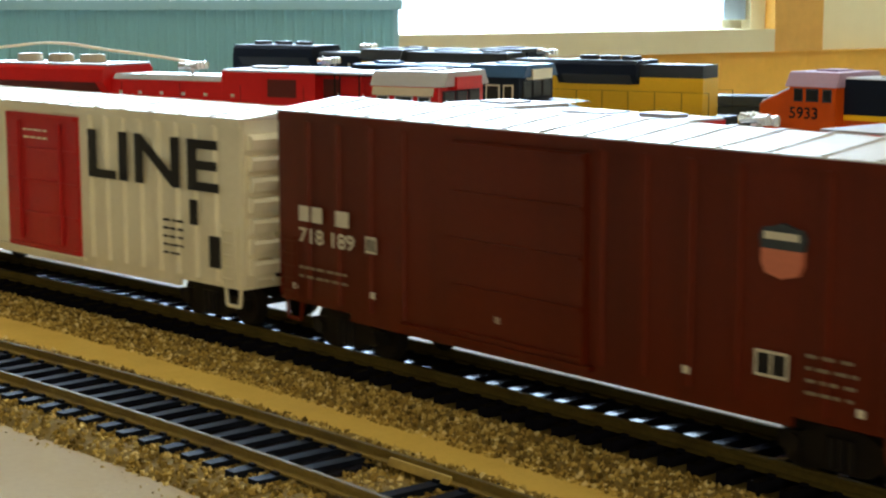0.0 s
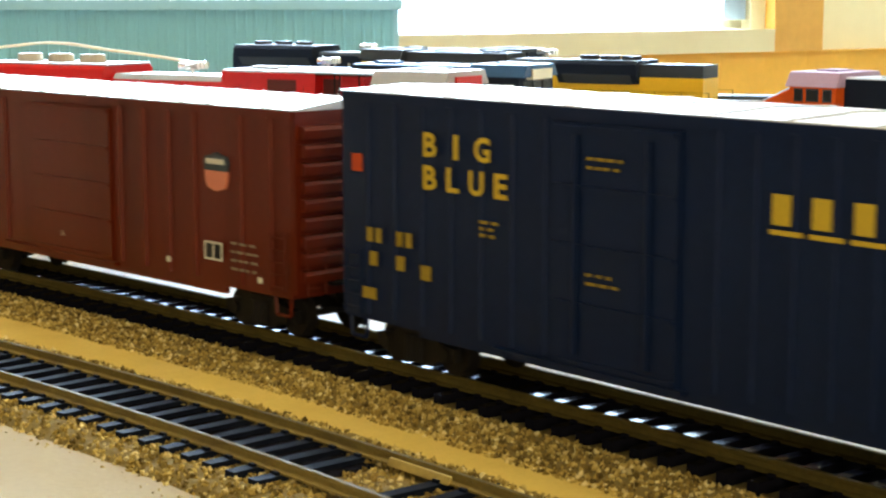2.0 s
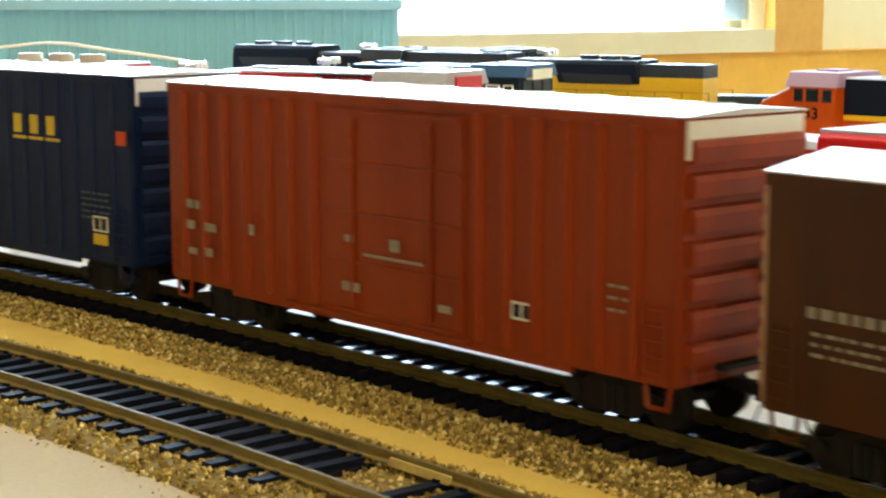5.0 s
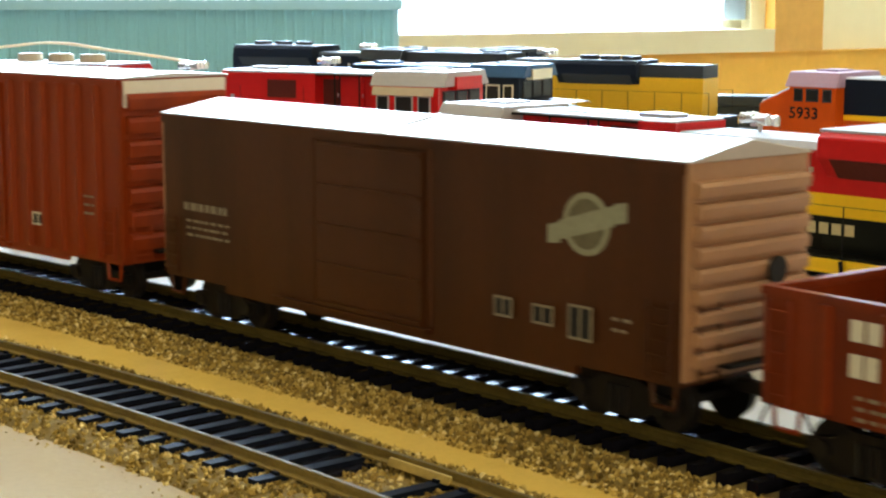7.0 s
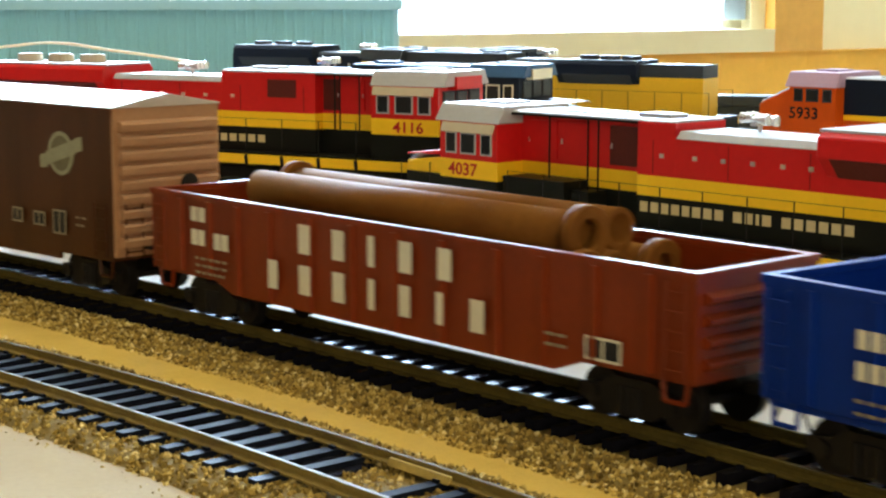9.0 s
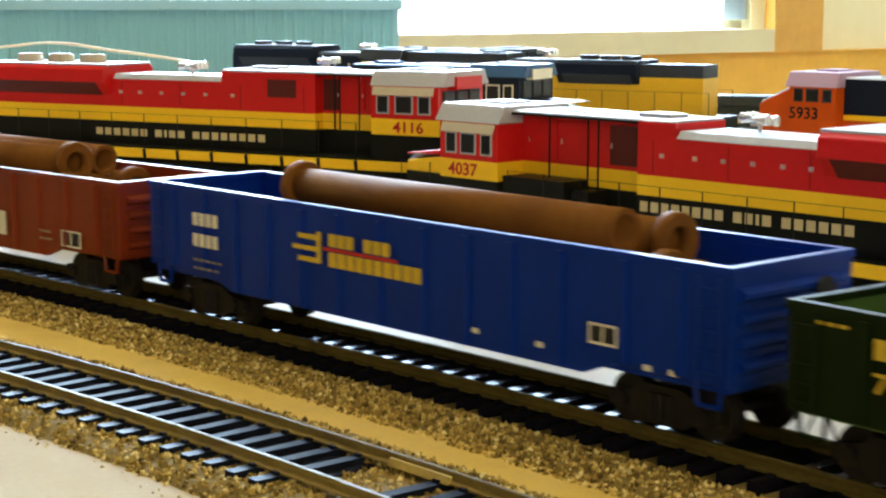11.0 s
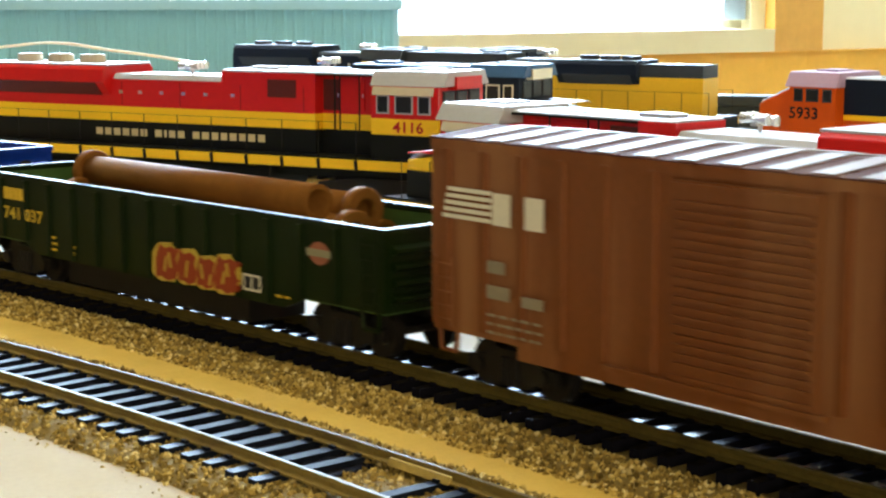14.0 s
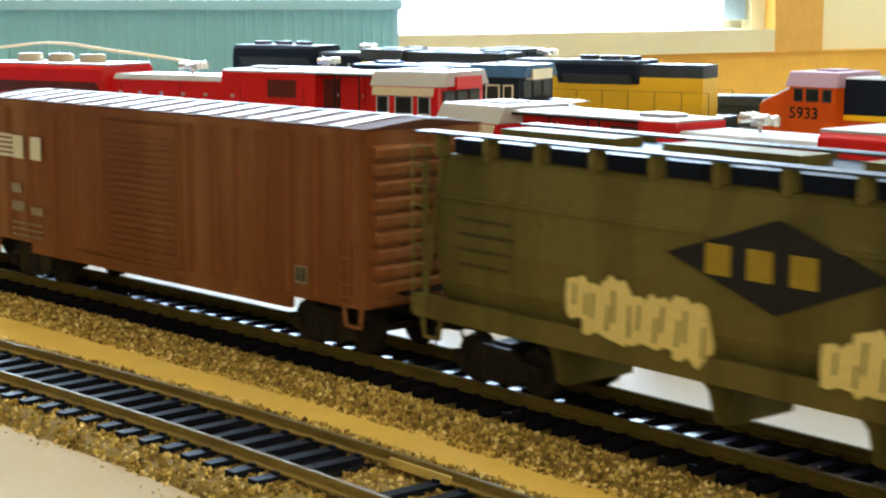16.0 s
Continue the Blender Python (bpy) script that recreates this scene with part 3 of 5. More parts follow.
def box_car(label, L, H, paint, zb=10.0, peak=1.8, door=(0, 0), door_paint=None, post_xs=(), ribs=7, roof_paint=None, panels=14, post=(2.0, 0.7), end_paint=None, dip=0.0, panel=None, seam=None, lock=True, group="freight cars of the train"):
    car = thing("box_car", label, "model freight car", group)
    bm = box(nb(), -L / 2 + 0.9, L / 2 - 0.9, -HW, HW, zb, H - 0.9)
    part("body", soften(bm, 0.35), paint, car)
    sheet_roof(car, L, H, peak, roof_paint or paint, panels, strip=seam)
    ribbed_end(car, L, zb, H, end_paint or paint, ribs, peak, panel)
    posts(car, post_xs, zb + 1.2, H - 2.0, post[0], post[1], paint)
    for s in (-1, 1):
        bm = box(nb(), -L / 2 + 0.5, L / 2 - 0.5, s * HW - 0.5, s * HW + 0.5, H - 2.3, H - 0.3)
        part("roof_rail", bm, paint, car)
        bm = box(nb(), -L / 2 + 26, L / 2 - 26, s * (HW - 0.7) - 0.5, s * (HW - 0.7) + 0.5, zb - 1.8 - dip, zb + 0.5)
        part("side_sill", bm, paint, car)
    if door[1] > door[0]:
        x0, x1 = door
        for s in (-1, 1):
            bm = box(nb(), x0, x1, min(s * HW, s * (HW + 0.9)), max(s * HW, s * (HW + 0.9)), zb + 0.6, H - 3.0)
            d = part("door", soften(bm, 0.2), door_paint or paint, car, "sliding side door")
            n = 4
            for i in range(n + 1):
                z = zb + 1.2 + (H - 5.4 - zb) * i / n
                part("door_rib", box(nb(), x0 + 0.6, x1 - 0.6, min(s * (HW + 0.8), s * (HW + 1.35)), max(s * (HW + 0.8), s * (HW + 1.35)), z, z + 0.8), door_paint or paint, d)
            bm = box(nb(), x0 - 16, x1 + 2, min(s * (HW), s * (HW + 1.3)), max(s * HW, s * (HW + 1.3)), zb - 0.2, zb + 0.7)
            part("door_track", bm, paint, car)
            rb = nb()
            xm = (x0 + x1) / 2
            for xx in (xm - (x1 - x0) * 0.29, xm + (x1 - x0) * 0.29):
                rod(rb, (xx, s * (HW + 1.5), zb + 3), (xx, s * (HW + 1.5), H - 5), 0.5, 6)
            if lock:
                part("locking_bar", rb, door_paint or paint, d)
            else:
                rb.free()
    running_gear(car, L)
    step_irons(car, L, zb, paint)
    ladder(car, L / 2 - 5, -HW, zb + 1, zb + 15, 5.2, paint, 5)
    ladder(car, -L / 2 + 5, -HW, zb + 1, zb + 15, 5.2, paint, 5)
    ladder(car, L / 2 - 5, HW, zb + 1, zb + 15, 5.2, paint, 5, flip=-1)
    ladder(car, L / 2 + 0.6, -HW + 5, zb + 1, zb + 15, 5.2, paint, 5, along="y")
    bm = rod(nb(), (L / 2 + 2.4, 5, zb + 19), (L / 2 + 2.9, 5, zb + 19), 2.6, 14)
    rod(bm, (L / 2 + 0.5, 5, zb + 19), (L / 2 + 2.6, 5, zb + 19), 0.5, 6)
    part("brake_wheel", bm, UNDER, car, "small brake wheel")
    part("end_platform", box(nb(), L / 2, L / 2 + 3, -8, 8, zb + 2.6, zb + 3.3), UNDER, car)
    ub = nb()
    rod(ub, (-12, 5, 8), (-2, 5, 8), 2.4, 10)
    box(ub, 6, 14, -7, -2, 6.6, 10)
    rod(ub, (-30, -4, 7.4), (30, -4, 7.4), 0.4, 6)
    part("brake_gear", ub, UNDER, car)
    return car


Y0 = -HW


def label_box(car, x0, x1, z0, z1, material=WHITE, name="stencil_panel"):
    """A small outlined lettering panel."""
    t = 0.45
    bars([(x0, x1, z0, z0 + t), (x0, x1, z1 - t, z1), (x0, x0 + t, z0 + t, z1 - t), (x1 - t, x1, z0 + t, z1 - t), ((x0 + x1) / 2 - t / 2, (x0 + x1) / 2 + t / 2, z0 + t, z1 - t)], Y0 - 0.75, car, material, name)
    bars([(x0 + t, x1 - t, z0 + t, z1 - t)], Y0 - 0.62, car, DARK, name + "_backing")


def small_lines(car, x0, x1, z1, rows, material=DIM, y=None, pitch=2.0, tall=0.55, seed=1):
    r = random.Random(seed)
    out = []
    for i in range(rows):
        a = x0
        while a < x1 - 1:
            b = min(x1, a + r.uniform(1.0, 2.6))
            out.append((a, b, z1 - i * pitch - tall, z1 - i * pitch))
            a = b + r.uniform(0.6, 1.4)
    bars(out, (Y0 - 0.75) if y is None else y, car, material, "data_lettering")


CARS = []
# cream box car with a red plug door, the first of the row
L = 171.0
car = box_car("cream box car with red plug door and black lettering", L, 50.0, CREAM, 10, 1.6, (68 - 85.9, 103 - 85.9), DOOR_RED,
              [x - 85.9 for x in (8, 20, 32, 44, 56, 108, 115.5, 123, 130.5, 138, 145.5, 153, 161)], 7, CREAM_ROOF, 14, (2.2, 0.9), CREAM)
letters("LINE", 108.6 - 85.9, 32.3, 12.2, 55.0, Y0 - 1.0, car, DARK, "lettering", "large black block letters", bold=0.02)
for r in ((152 - 85.9, 155 - 85.9, 24, 30), (159.5 - 85.9, 164 - 85.9, 14.5, 22)):
    bars([r], Y0 - 1.0, car, DARK, "placard", "small black placard")
small_lines(car, 141 - 85.9, 149 - 85.9, 24.5, 5, DARK, Y0 - 1.0, seed=2)
small_lines(car, 78 - 85.9, 90 - 85.9, 43, 2, CREAM, Y0 - 1.5, seed=3)
CARS.append((car, -1.1586, 0.0))
# oxide red box car
L = 170.0
car = box_car("oxide red box car with white lettering and a shield emblem", L, 53.0, CNW_RED, 10.5, 2.2, (57 - 81.6, 94 - 81.6), CNW_RED,
              [x - 81.6 for x in (8, 19, 30, 41, 97.5, 108, 118.5, 129, 147, 158)], 9, GLARE_ROOF, 16, (2.2, 0.7), lock=False)
bars([(5.6 - 81.6, 9.2 - 81.6, 29, 32.4), (10.4 - 81.6, 14 - 81.6, 29, 32.4), (19 - 81.6, 23.5 - 81.6, 29, 32.4)], Y0 - 0.75, car, WHITE, "lettering", "white initials drawn as bars")
letters("718 189", 5.6 - 81.6, 24.2, 3.4, 20, Y0 - 0.75, car, WHITE, bold=0.02)
small_lines(car, 5.6 - 81.6, 23 - 81.6, 19, 2, seed=4)
label_box(car, 29.5 - 81.6, 33 - 81.6, 24.5, 28)
label_box(car, 133.6 - 81.6, 140.5 - 81.6, 16.4, 20.8)
small_lines(car, 144 - 81.6, 154 - 81.6, 21.5, 4, seed=5)
bm = prism(nb(), [(x - 81.6, z) for x, z in ((134.3, 35.4), (135.2, 33.6), (138.5, 32.8), (141.8, 33.6), (142.7, 35.4), (142.7, 37.6), (134.3, 37.6))], "y", Y0 - 0.8, Y0)
part("shield", bm, SALMON, car, "salmon and slate shield emblem")
bm = prism(nb(), [(x - 81.6, z) for x, z in ((134.3, 37.6), (142.7, 37.6), (143.2, 39.6), (142.4, 41.0), (140.8, 41.2), (138.5, 41.9), (136.2, 41.2), (134.6, 41.0), (133.8, 39.6))], "y", Y0 - 0.8, Y0)
part("shield_band", bm, SLATE, car)
bars([(135 - 81.6, 142 - 81.6, 39.2, 40.4)], Y0 - 0.9, car, WHITE, "shield_lettering")
for x, z in ((31, 15), (70, 15.5), (118, 14), (154, 13), (3, 13.5)):
    bars([(x - 81.6, x - 80.1, z, z + 1.3)], Y0 - 0.75, car, WHITE, "white_tab")
CARS.append((car, -0.9734, 0.0))
# dark blue high box car
L = 171.0
car = box_car("tall dark blue box car with yellow lettering", L, 58.3, BLUE, 10, 0.7, (-19.3, 11.6), BLUE,
              [x - 83.8 for x in (7, 16, 25, 34, 43, 52, 61, 103, 111, 119, 127, 135, 143, 151, 160)], 7, GLARE_ROOF, 10, (2.4, 0.65), None, -0.5, mat("pale_end_panel", (0.82, 0.82, 0.80), 0.4))
for ch, x, w in (("B", 27, 4.2), ("I", 36.4, 1.4), ("G", 42.6, 4.6)):
    letters(ch, x - 83.8, 46.2, 4.9, w, Y0 - 0.95, car, YELLOW, "lettering", "yellow block letter", bold=0.03)
for ch, x, w in (("B", 27, 4.2), ("L", 34.2, 3.8), ("U", 41, 4.4), ("E", 48.4, 3.8)):
    letters(ch, x - 83.8, 39.6, 4.9, w, Y0 - 0.95, car, YELLOW, "lettering", "yellow block letter", bold=0.03)
bars(word_bars(115.5 - 83.8, 139.5 - 83.8, 41.6, 46.6, 3, 0.46), Y0 - 0.75, car, YELLOW, "emblem", "yellow emblem drawn as three blocks")
bars([(115 - 83.8 + i * 8, 121.6 - 83.8 + i * 8, 40.0, 40.8) for i in range(3)], Y0 - 0.75, car, YELLOW, "emblem_underline")
for r in ((3 - 83.8, 6.4 - 83.8, 41.5, 45.2), (163.3 - 83.8, 167.3 - 83.8, 40.8, 44.3)):
    bars([r], Y0 - 0.75, car, SIGNAL, "reflector", "orange reflector square")
bars(word_bars(8 - 83.8, 14 - 83.8, 27, 30, 2) + word_bars(18 - 83.8, 24 - 83.8, 27, 30, 2) + [(9 - 83.8, 11.5 - 83.8, 22, 25), (18 - 83.8, 20.5 - 83.8, 22, 25), (26 - 83.8, 29 - 83.8, 21, 24)], Y0 - 0.75, car, DIM_YELLOW, "lettering")
bars([(6.5 - 83.8, 11 - 83.8, 14.8, 17.2)], Y0 - 0.75, car, DIM_YELLOW, "yellow_placard")
bars([(152.2 - 83.8, 158.3 - 83.8, 14.6, 17.4)], Y0 - 0.75, car, YELLOW, "yellow_placard")
small_lines(car, 44 - 83.8, 50 - 83.8, 35, 3, DIM_YELLOW, seed=6, pitch=1.3, tall=0.6)
small_lines(car, 74 - 83.8, 83 - 83.8, 49.5, 2, DIM_YELLOW, Y0 - 1.5, seed=7, pitch=1.6)
small_lines(car, 74 - 83.8, 82 - 83.8, 28.5, 2, DIM_YELLOW, Y0 - 1.5, seed=8, pitch=1.6)
small_lines(car, 147 - 83.8, 160 - 83.8, 28, 5, DIM_SLATE, seed=9, pitch=1.6, tall=0.5)
label_box(car, 152 - 83.8, 158.5 - 83.8, 18, 22)
CARS.append((car, -0.7847, 0.0))
# orange-red high box car
L = 162.0
car = box_car("tall orange-red box car with side posts and small white lettering", L, 57.6, ORANGE_RED, 10, 0.9, (-17.0, 26.0), ORANGE_RED,
              [x - 81.0 for x in (7, 15.5, 24, 32.5, 41, 49.5, 58, 111, 119, 127, 135, 143, 152)], 7, GLARE_ROOF, 10, (2.6, 1.3), None, -0.5, CREAM_ROOF)
bars([(7.5 - 79.4, 10 - 79.4, 28, 30), (11 - 79.4, 12.8 - 79.4, 28, 30), (7.5 - 79.4, 10.5 - 79.4, 23, 25), (15 - 79.4, 19.5 - 79.4, 23, 25), (8 - 79.4, 11.5 - 79.4, 17, 18.5), (15 - 79.4, 18 - 79.4, 17, 19), (33 - 79.4, 35 - 79.4, 24, 26.5)], Y0 - 1.05, car, DIM, "lettering")
bars([(66 - 76.4, 69 - 76.4, 26.5, 28), (81 - 76.4, 84 - 76.4, 26, 28.5), (65 - 76.4, 71 - 76.4, 16, 18), (96 - 76.4, 100 - 76.4, 15.5, 17)], Y0 - 1.5, car, DIM, "white_stencil")
bars([(73 - 76.4, 92 - 76.4, 24.2, 24.8)], Y0 - 2.0, car, DIM, "door_handle_bar")
label_box(car, 40.0, 45.6, 17, 20.5)
small_lines(car, 146 - 81.0, 151 - 81.0, 27, 3, seed=10, pitch=2.2)
CARS.append((car, -0.601, 0.0))
# brown box car
L = 166.5
# window glare on the roof and side light on the ends are painted in
car = box_car("dark brown smooth-sided box car with a round emblem", L, 50.0, BROWN, 10.5, 3.0, (-20.6, 14.9), BROWN, [16.4, -22.0], 9, mat("window_lit_pale_roof", (0.50, 0.44, 0.38), 0.35, 0, 0.06, 400, 0.08), 2, (1.4, 0.5),
              mat("lit_pink_brown_end", (0.42, 0.23, 0.12), 0.45), 0.0, lock=False)
bm = nb()
for a in range(24):
    t0, t1 = a * math.pi / 12, (a + 1) * math.pi / 12
    prism(bm, [(140.2 - 80.5 + r * math.cos(t), 37 + r * math.sin(t)) for r, t in ((4.7, t0), (5.8, t0), (5.8, t1), (4.7, t1))], "y", Y0 - 0.3, Y0)
prism(bm, [(x - 80.5, z) for x, z in ((130.4, 32.6), (133.5, 32.9), (133.5, 36.8), (130.4, 36))], "y", Y0 - 0.3, Y0)
prism(bm, [(x - 80.5, z) for x, z in ((133.5, 33.5), (147, 37.2), (147, 41), (133.5, 37.2))], "y", Y0 - 0.35, Y0)
prism(bm, [(x - 80.5, z) for x, z in ((147, 37.6), (150, 38.2), (150, 41.8), (147, 41.3))], "y", Y0 - 0.3, Y0)
disc = prism(nb(), [(140.2 - 80.5 + 4.9 * math.cos(a * math.pi / 12), 37 + 4.9 * math.sin(a * math.pi / 12)) for a in range(24)], "y", Y0 - 0.2, Y0)
part("emblem_disc", disc, mat("worn_emblem_disc", (0.15, 0.13, 0.075), 0.5, 0, 0.4, 900, 0), car)
part("emblem", bm, mat("faded_emblem_paint", (0.30, 0.30, 0.20), 0.5, 0, 0.25, 900, 0), car, "pale round emblem with a slanted band")
small_lines(car, 7 - 80.5, 27 - 80.5, 29, 1, seed=11, tall=1.8, y=Y0 - 0.2)
small_lines(car, 8 - 80.5, 26 - 80.5, 25, 3, seed=12, pitch=1.7, tall=0.6, y=Y0 - 0.2)
label_box(car, 116.5 - 80.5, 121.5 - 80.5, 17, 21, DIM)
label_box(car, 127 - 80.5, 132.5 - 80.5, 17, 20.8, DIM)
label_box(car, 136.5 - 80.5, 142.5 - 80.5, 15.5, 22, DIM)
small_lines(car, 147.5 - 80.5, 152 - 80.5, 21, 2, seed=13)
CARS.append((car, -0.4174, 0.0))


def gondola(label, L, H, paint, inside, rib_xs, zb=8.8, rim=None, dip=3.0):
    car = thing("gondola_car", label, "model freight car", "freight cars of the train")
    zf = 12.0
    for s in (-1, 1):
        prof = [(-L / 2, H - 1.2), (L / 2, H - 1.2), (L / 2, zb + dip), (L / 2 - 26, zb + dip), (L / 2 - 34, zb), (-L / 2 + 34, zb), (-L / 2 + 26, zb + dip), (-L / 2, zb + dip)]
        part("side_wall", prism(nb(), prof, "y", min(s * (HW - 1.1), s * HW), max(s * (HW - 1.1), s * HW)), paint, car)
        part("top_rail", soften(box(nb(), -L / 2 - 0.3, L / 2 + 0.3, s * (HW - 0.5) - 0.95, s * (HW - 0.5) + 0.95, H - 1.4, H), 0.2), paint, car, "top chord of the side")
        part("inner_side", box(nb(), -L / 2 + 1.4, L / 2 - 1.4, min(s * (HW - 1.3), s * (HW - 1.12)), max(s * (HW - 1.3), s * (HW - 1.12)), zf, H - 1.5), inside, car)
        e = part("end_wall", box(nb(), -1.1, 0, -HW + 1.1, HW - 1.1, zb + dip, H - 1.2), paint, car)
        step = (H - zb - 7) / 4
        if s < 0:
            me = mesh_of("end_rib", prism(nb(), ((-0.1, -step * .34), (1.5, -step * .1), (1.5, step * .12), (-0.1, step * .34)), "y", -HW + 2.2, HW - 2.2), paint)
        for i in range(4):
            piece("end_rib", me, e, 0, 0, zb + dip + 1 + (i + 0.5) * step)
        part("end_rail", soften(box(nb(), -1.6, 0.4, -HW + 0.5, HW - 0.5, H - 1.4, H), 0.2), paint, e)
        part("inner_end", box(nb(), -1.35, -1.12, -HW + 1.5, HW - 1.5, zf, H - 1.5), inside, e)
        e.matrix_basis = pose(s * L / 2 * MM, 0, 0, 0, 0, 0 if s > 0 else 180)
    part("load_floor", box(nb(), -L / 2 + 1, L / 2 - 1, -HW + 1, HW - 1, zf - 1, zf), inside, car)
    me = mesh_of("side_rib", prism(nb(), ((-1.1, 0.1), (1.1, 0.1), (0.7, -0.9), (-0.7, -0.9)), "z", zb + 0.4, H - 1.4), paint)
    for x in rib_xs:
        if abs(x) < L / 2 - 34:
            piece("side_rib", me, car, x, -HW)
            piece("side_rib", me, car, x, HW, 0, 180)
    me = mesh_of("side_rib", prism(nb(), ((-1.1, 0.1), (1.1, 0.1), (0.7, -0.9), (-0.7, -0.9)), "z", zb + dip + 0.4, H - 1.4), paint)
    for x in rib_xs:
        if abs(x) >= L / 2 - 34:
            piece("side_rib", me, car, x, -HW)
            piece("side_rib", me, car, x, HW, 0, 180)
    running_gear(car, L)
    for sx in (-1, 1):
        ladder(car, sx * (L / 2 - 4), -HW, zb + dip, H - 2, 4.6, paint, 5)
    step_irons(car, L, zb + dip, paint)
    bm = rod(nb(), (L / 2 + 2.2, 6, H - 6), (L / 2 + 2.7, 6, H - 6), 2.6, 14)
    rod(bm, (L / 2 + 0.2, 6, H - 6), (L / 2 + 2.4, 6, H - 6), 0.5, 6)
    part("brake_wheel", bm, UNDER, car, "small brake wheel")
    return car


PIPES = []


def pipe(car_u, x0, x1, y, z, bell, group):
    """A pipe on a gondola's load; bell: which end carries the thick collar (-1 or 1)."""
    p = thing("pipe", "rust-brown hollow pipe with a thick collar at one end", "pipe", group)
    c = (x0 + x1) / 2
    part("barrel", tube(nb(), x0 - c, x1 - c, 0, 0, 4.2, 3.1), PIPE, p)
    e = (x1 - c, x1 - c + 3.0) if bell > 0 else (x0 - c - 3.0, x0 - c)
    part("collar", soften(tube(nb(), e[0], e[1], 0, 0, 5.7, 2.9), 0.3), PIPE, p, "thick pipe collar")
    PIPES.append((p, car_u, c, y, z))


def pipe_load(car_u, x0, x1, H, flip=1, sunk=False):
    g = "pipes on the gondola car"
    top = H + 1.6
    low = 17.6
    for y, b in ((-5.2, -flip), (6.4, flip)):
        pipe(car_u, x0 + 5, x1 + 4, y, low, b, g)
    mid = (low + top) / 2
    for y, z, b in ((-10.4, mid, flip), (-0.6, mid - 0.4, -flip), (11.2, mid - 2.4, flip)) if sunk else ((-10.4, mid, flip), (0.6, mid, -flip), (11.2, mid, flip)):
        pipe(car_u, x0 + 2, x1 + 5, y, z, b, g)
    pipe(car_u, x0, x1, -4.95, top, flip, g)
    pipe(car_u, x0 + 2, x1 + 1, 6.0 if sunk else 5.6, top - 2.8 if sunk else top, -flip, g)


# red gondola with pipes
L = 174.0
car = gondola("oxide red gondola car with white lettering, loaded with pipes", L, 31.2, GON_RED, GON_RED, [x - 87.7 for x in (14, 26, 37.5, 50, 65, 80, 94.5, 109, 125, 137.5, 151, 164)])
bars(name_blocks(62.3 - 87.7, 112.6 - 87.7, 21.9, 28.4, ((1, 1, 0.5, 1, 1),), 2.1), Y0 - 1.0, car, WHITE, "lettering", "large white name drawn as letter blocks")
bars(name_blocks(50.8 - 87.7, 122.2 - 87.7, 12.8, 19.3, ((0.85, 1, 1, 0.5, 0.85, 0.5, 1),), 2.1), Y0 - 1.0, car, WHITE, "lettering")
bars(word_bars(19.5 - 87.7, 26 - 87.7, 25, 28.4, 2, 0.75), Y0 - 1.0, car, WHITE, "lettering")
bars(word_bars(19.5 - 87.7, 25.5 - 87.7, 19.3, 23, 2, 0.8) + word_bars(29 - 87.7, 35.3 - 87.7, 19, 22.8, 2, 0.8), Y0 - 1.0, car, WHITE, "lettering")
label_box(car, 149.2 - 87.7, 158 - 87.7, 12.4, 16.8)
small_lines(car, 21 - 87.7, 34 - 87.7, 16.5, 3, seed=14, pitch=1.7, tall=0.6, y=Y0 - 1.0)
small_lines(car, 139 - 87.7, 146 - 87.7, 16, 2, seed=15, y=Y0 - 1.0)
CARS.append((car, -0.2288, 0.0))
pipe_load(-0.2288, 30 - 87.7, 135 - 87.7, 31.2, flip=1)
# bright blue gondola with pipes
L = 182.4
car = gondola("bright blue gondola car with yellow lettering, loaded with pipes", L, 33.0, GON_BLUE, GON_BLUE, [x - 92.8 for x in (12, 25, 38, 51, 64, 77, 91, 105, 118, 131, 144, 160, 173)], 9.5)
bars(word_bars(75 - 92.8, 96 - 92.8, 24.6, 27.4, 7, 0.8, (3,)) + word_bars(75 - 92.8, 106 - 92.8, 20.2, 23.4, 10, 0.8), Y0 - 1.0, car, YELLOW, "lettering", "yellow name drawn as letter blocks")
bars([(64 - 92.8, 72 - 92.8, 20.5, 21.6), (62 - 92.8, 71 - 92.8, 23, 24), (64 - 92.8, 72 - 92.8, 25.5, 26.6), (70.8 - 92.8, 72.2 - 92.8, 20.5, 27.4)], Y0 - 1.05, car, YELLOW, "emblem")
bars([(73 - 92.8, 98 - 92.8, 23.6, 24.3)], Y0 - 1.0, car, DOOR_RED, "emblem_line")
label_box(car, 152 - 92.8, 159 - 92.8, 15.5, 19.4)
bars(word_bars(22 - 92.8, 33 - 92.8, 24, 27, 4, 0.7) + word_bars(22 - 92.8, 33 - 92.8, 19, 22, 4, 0.7), Y0 - 1.0, car, WHITE, "lettering")
small_lines(car, 22 - 92.8, 34 - 92.8, 16, 2, seed=16, y=Y0 - 1.0)
bars([(x - 92.8, x - 91, 12.5, 13.5) for x in (120,)], Y0 - 0.3, car, WHITE, "stencil")
for x in (138, 165, 171):
    bars([(x - 92.8, x - 91, 12.5, 13.5)], Y0 - 0.3, car, WHITE, "stencil")
CARS.append((car, -0.0352, 0.0))
pipe_load(-0.0352, 50 - 92.8, 149 - 92.8, 33.0, flip=-1, sunk=True)
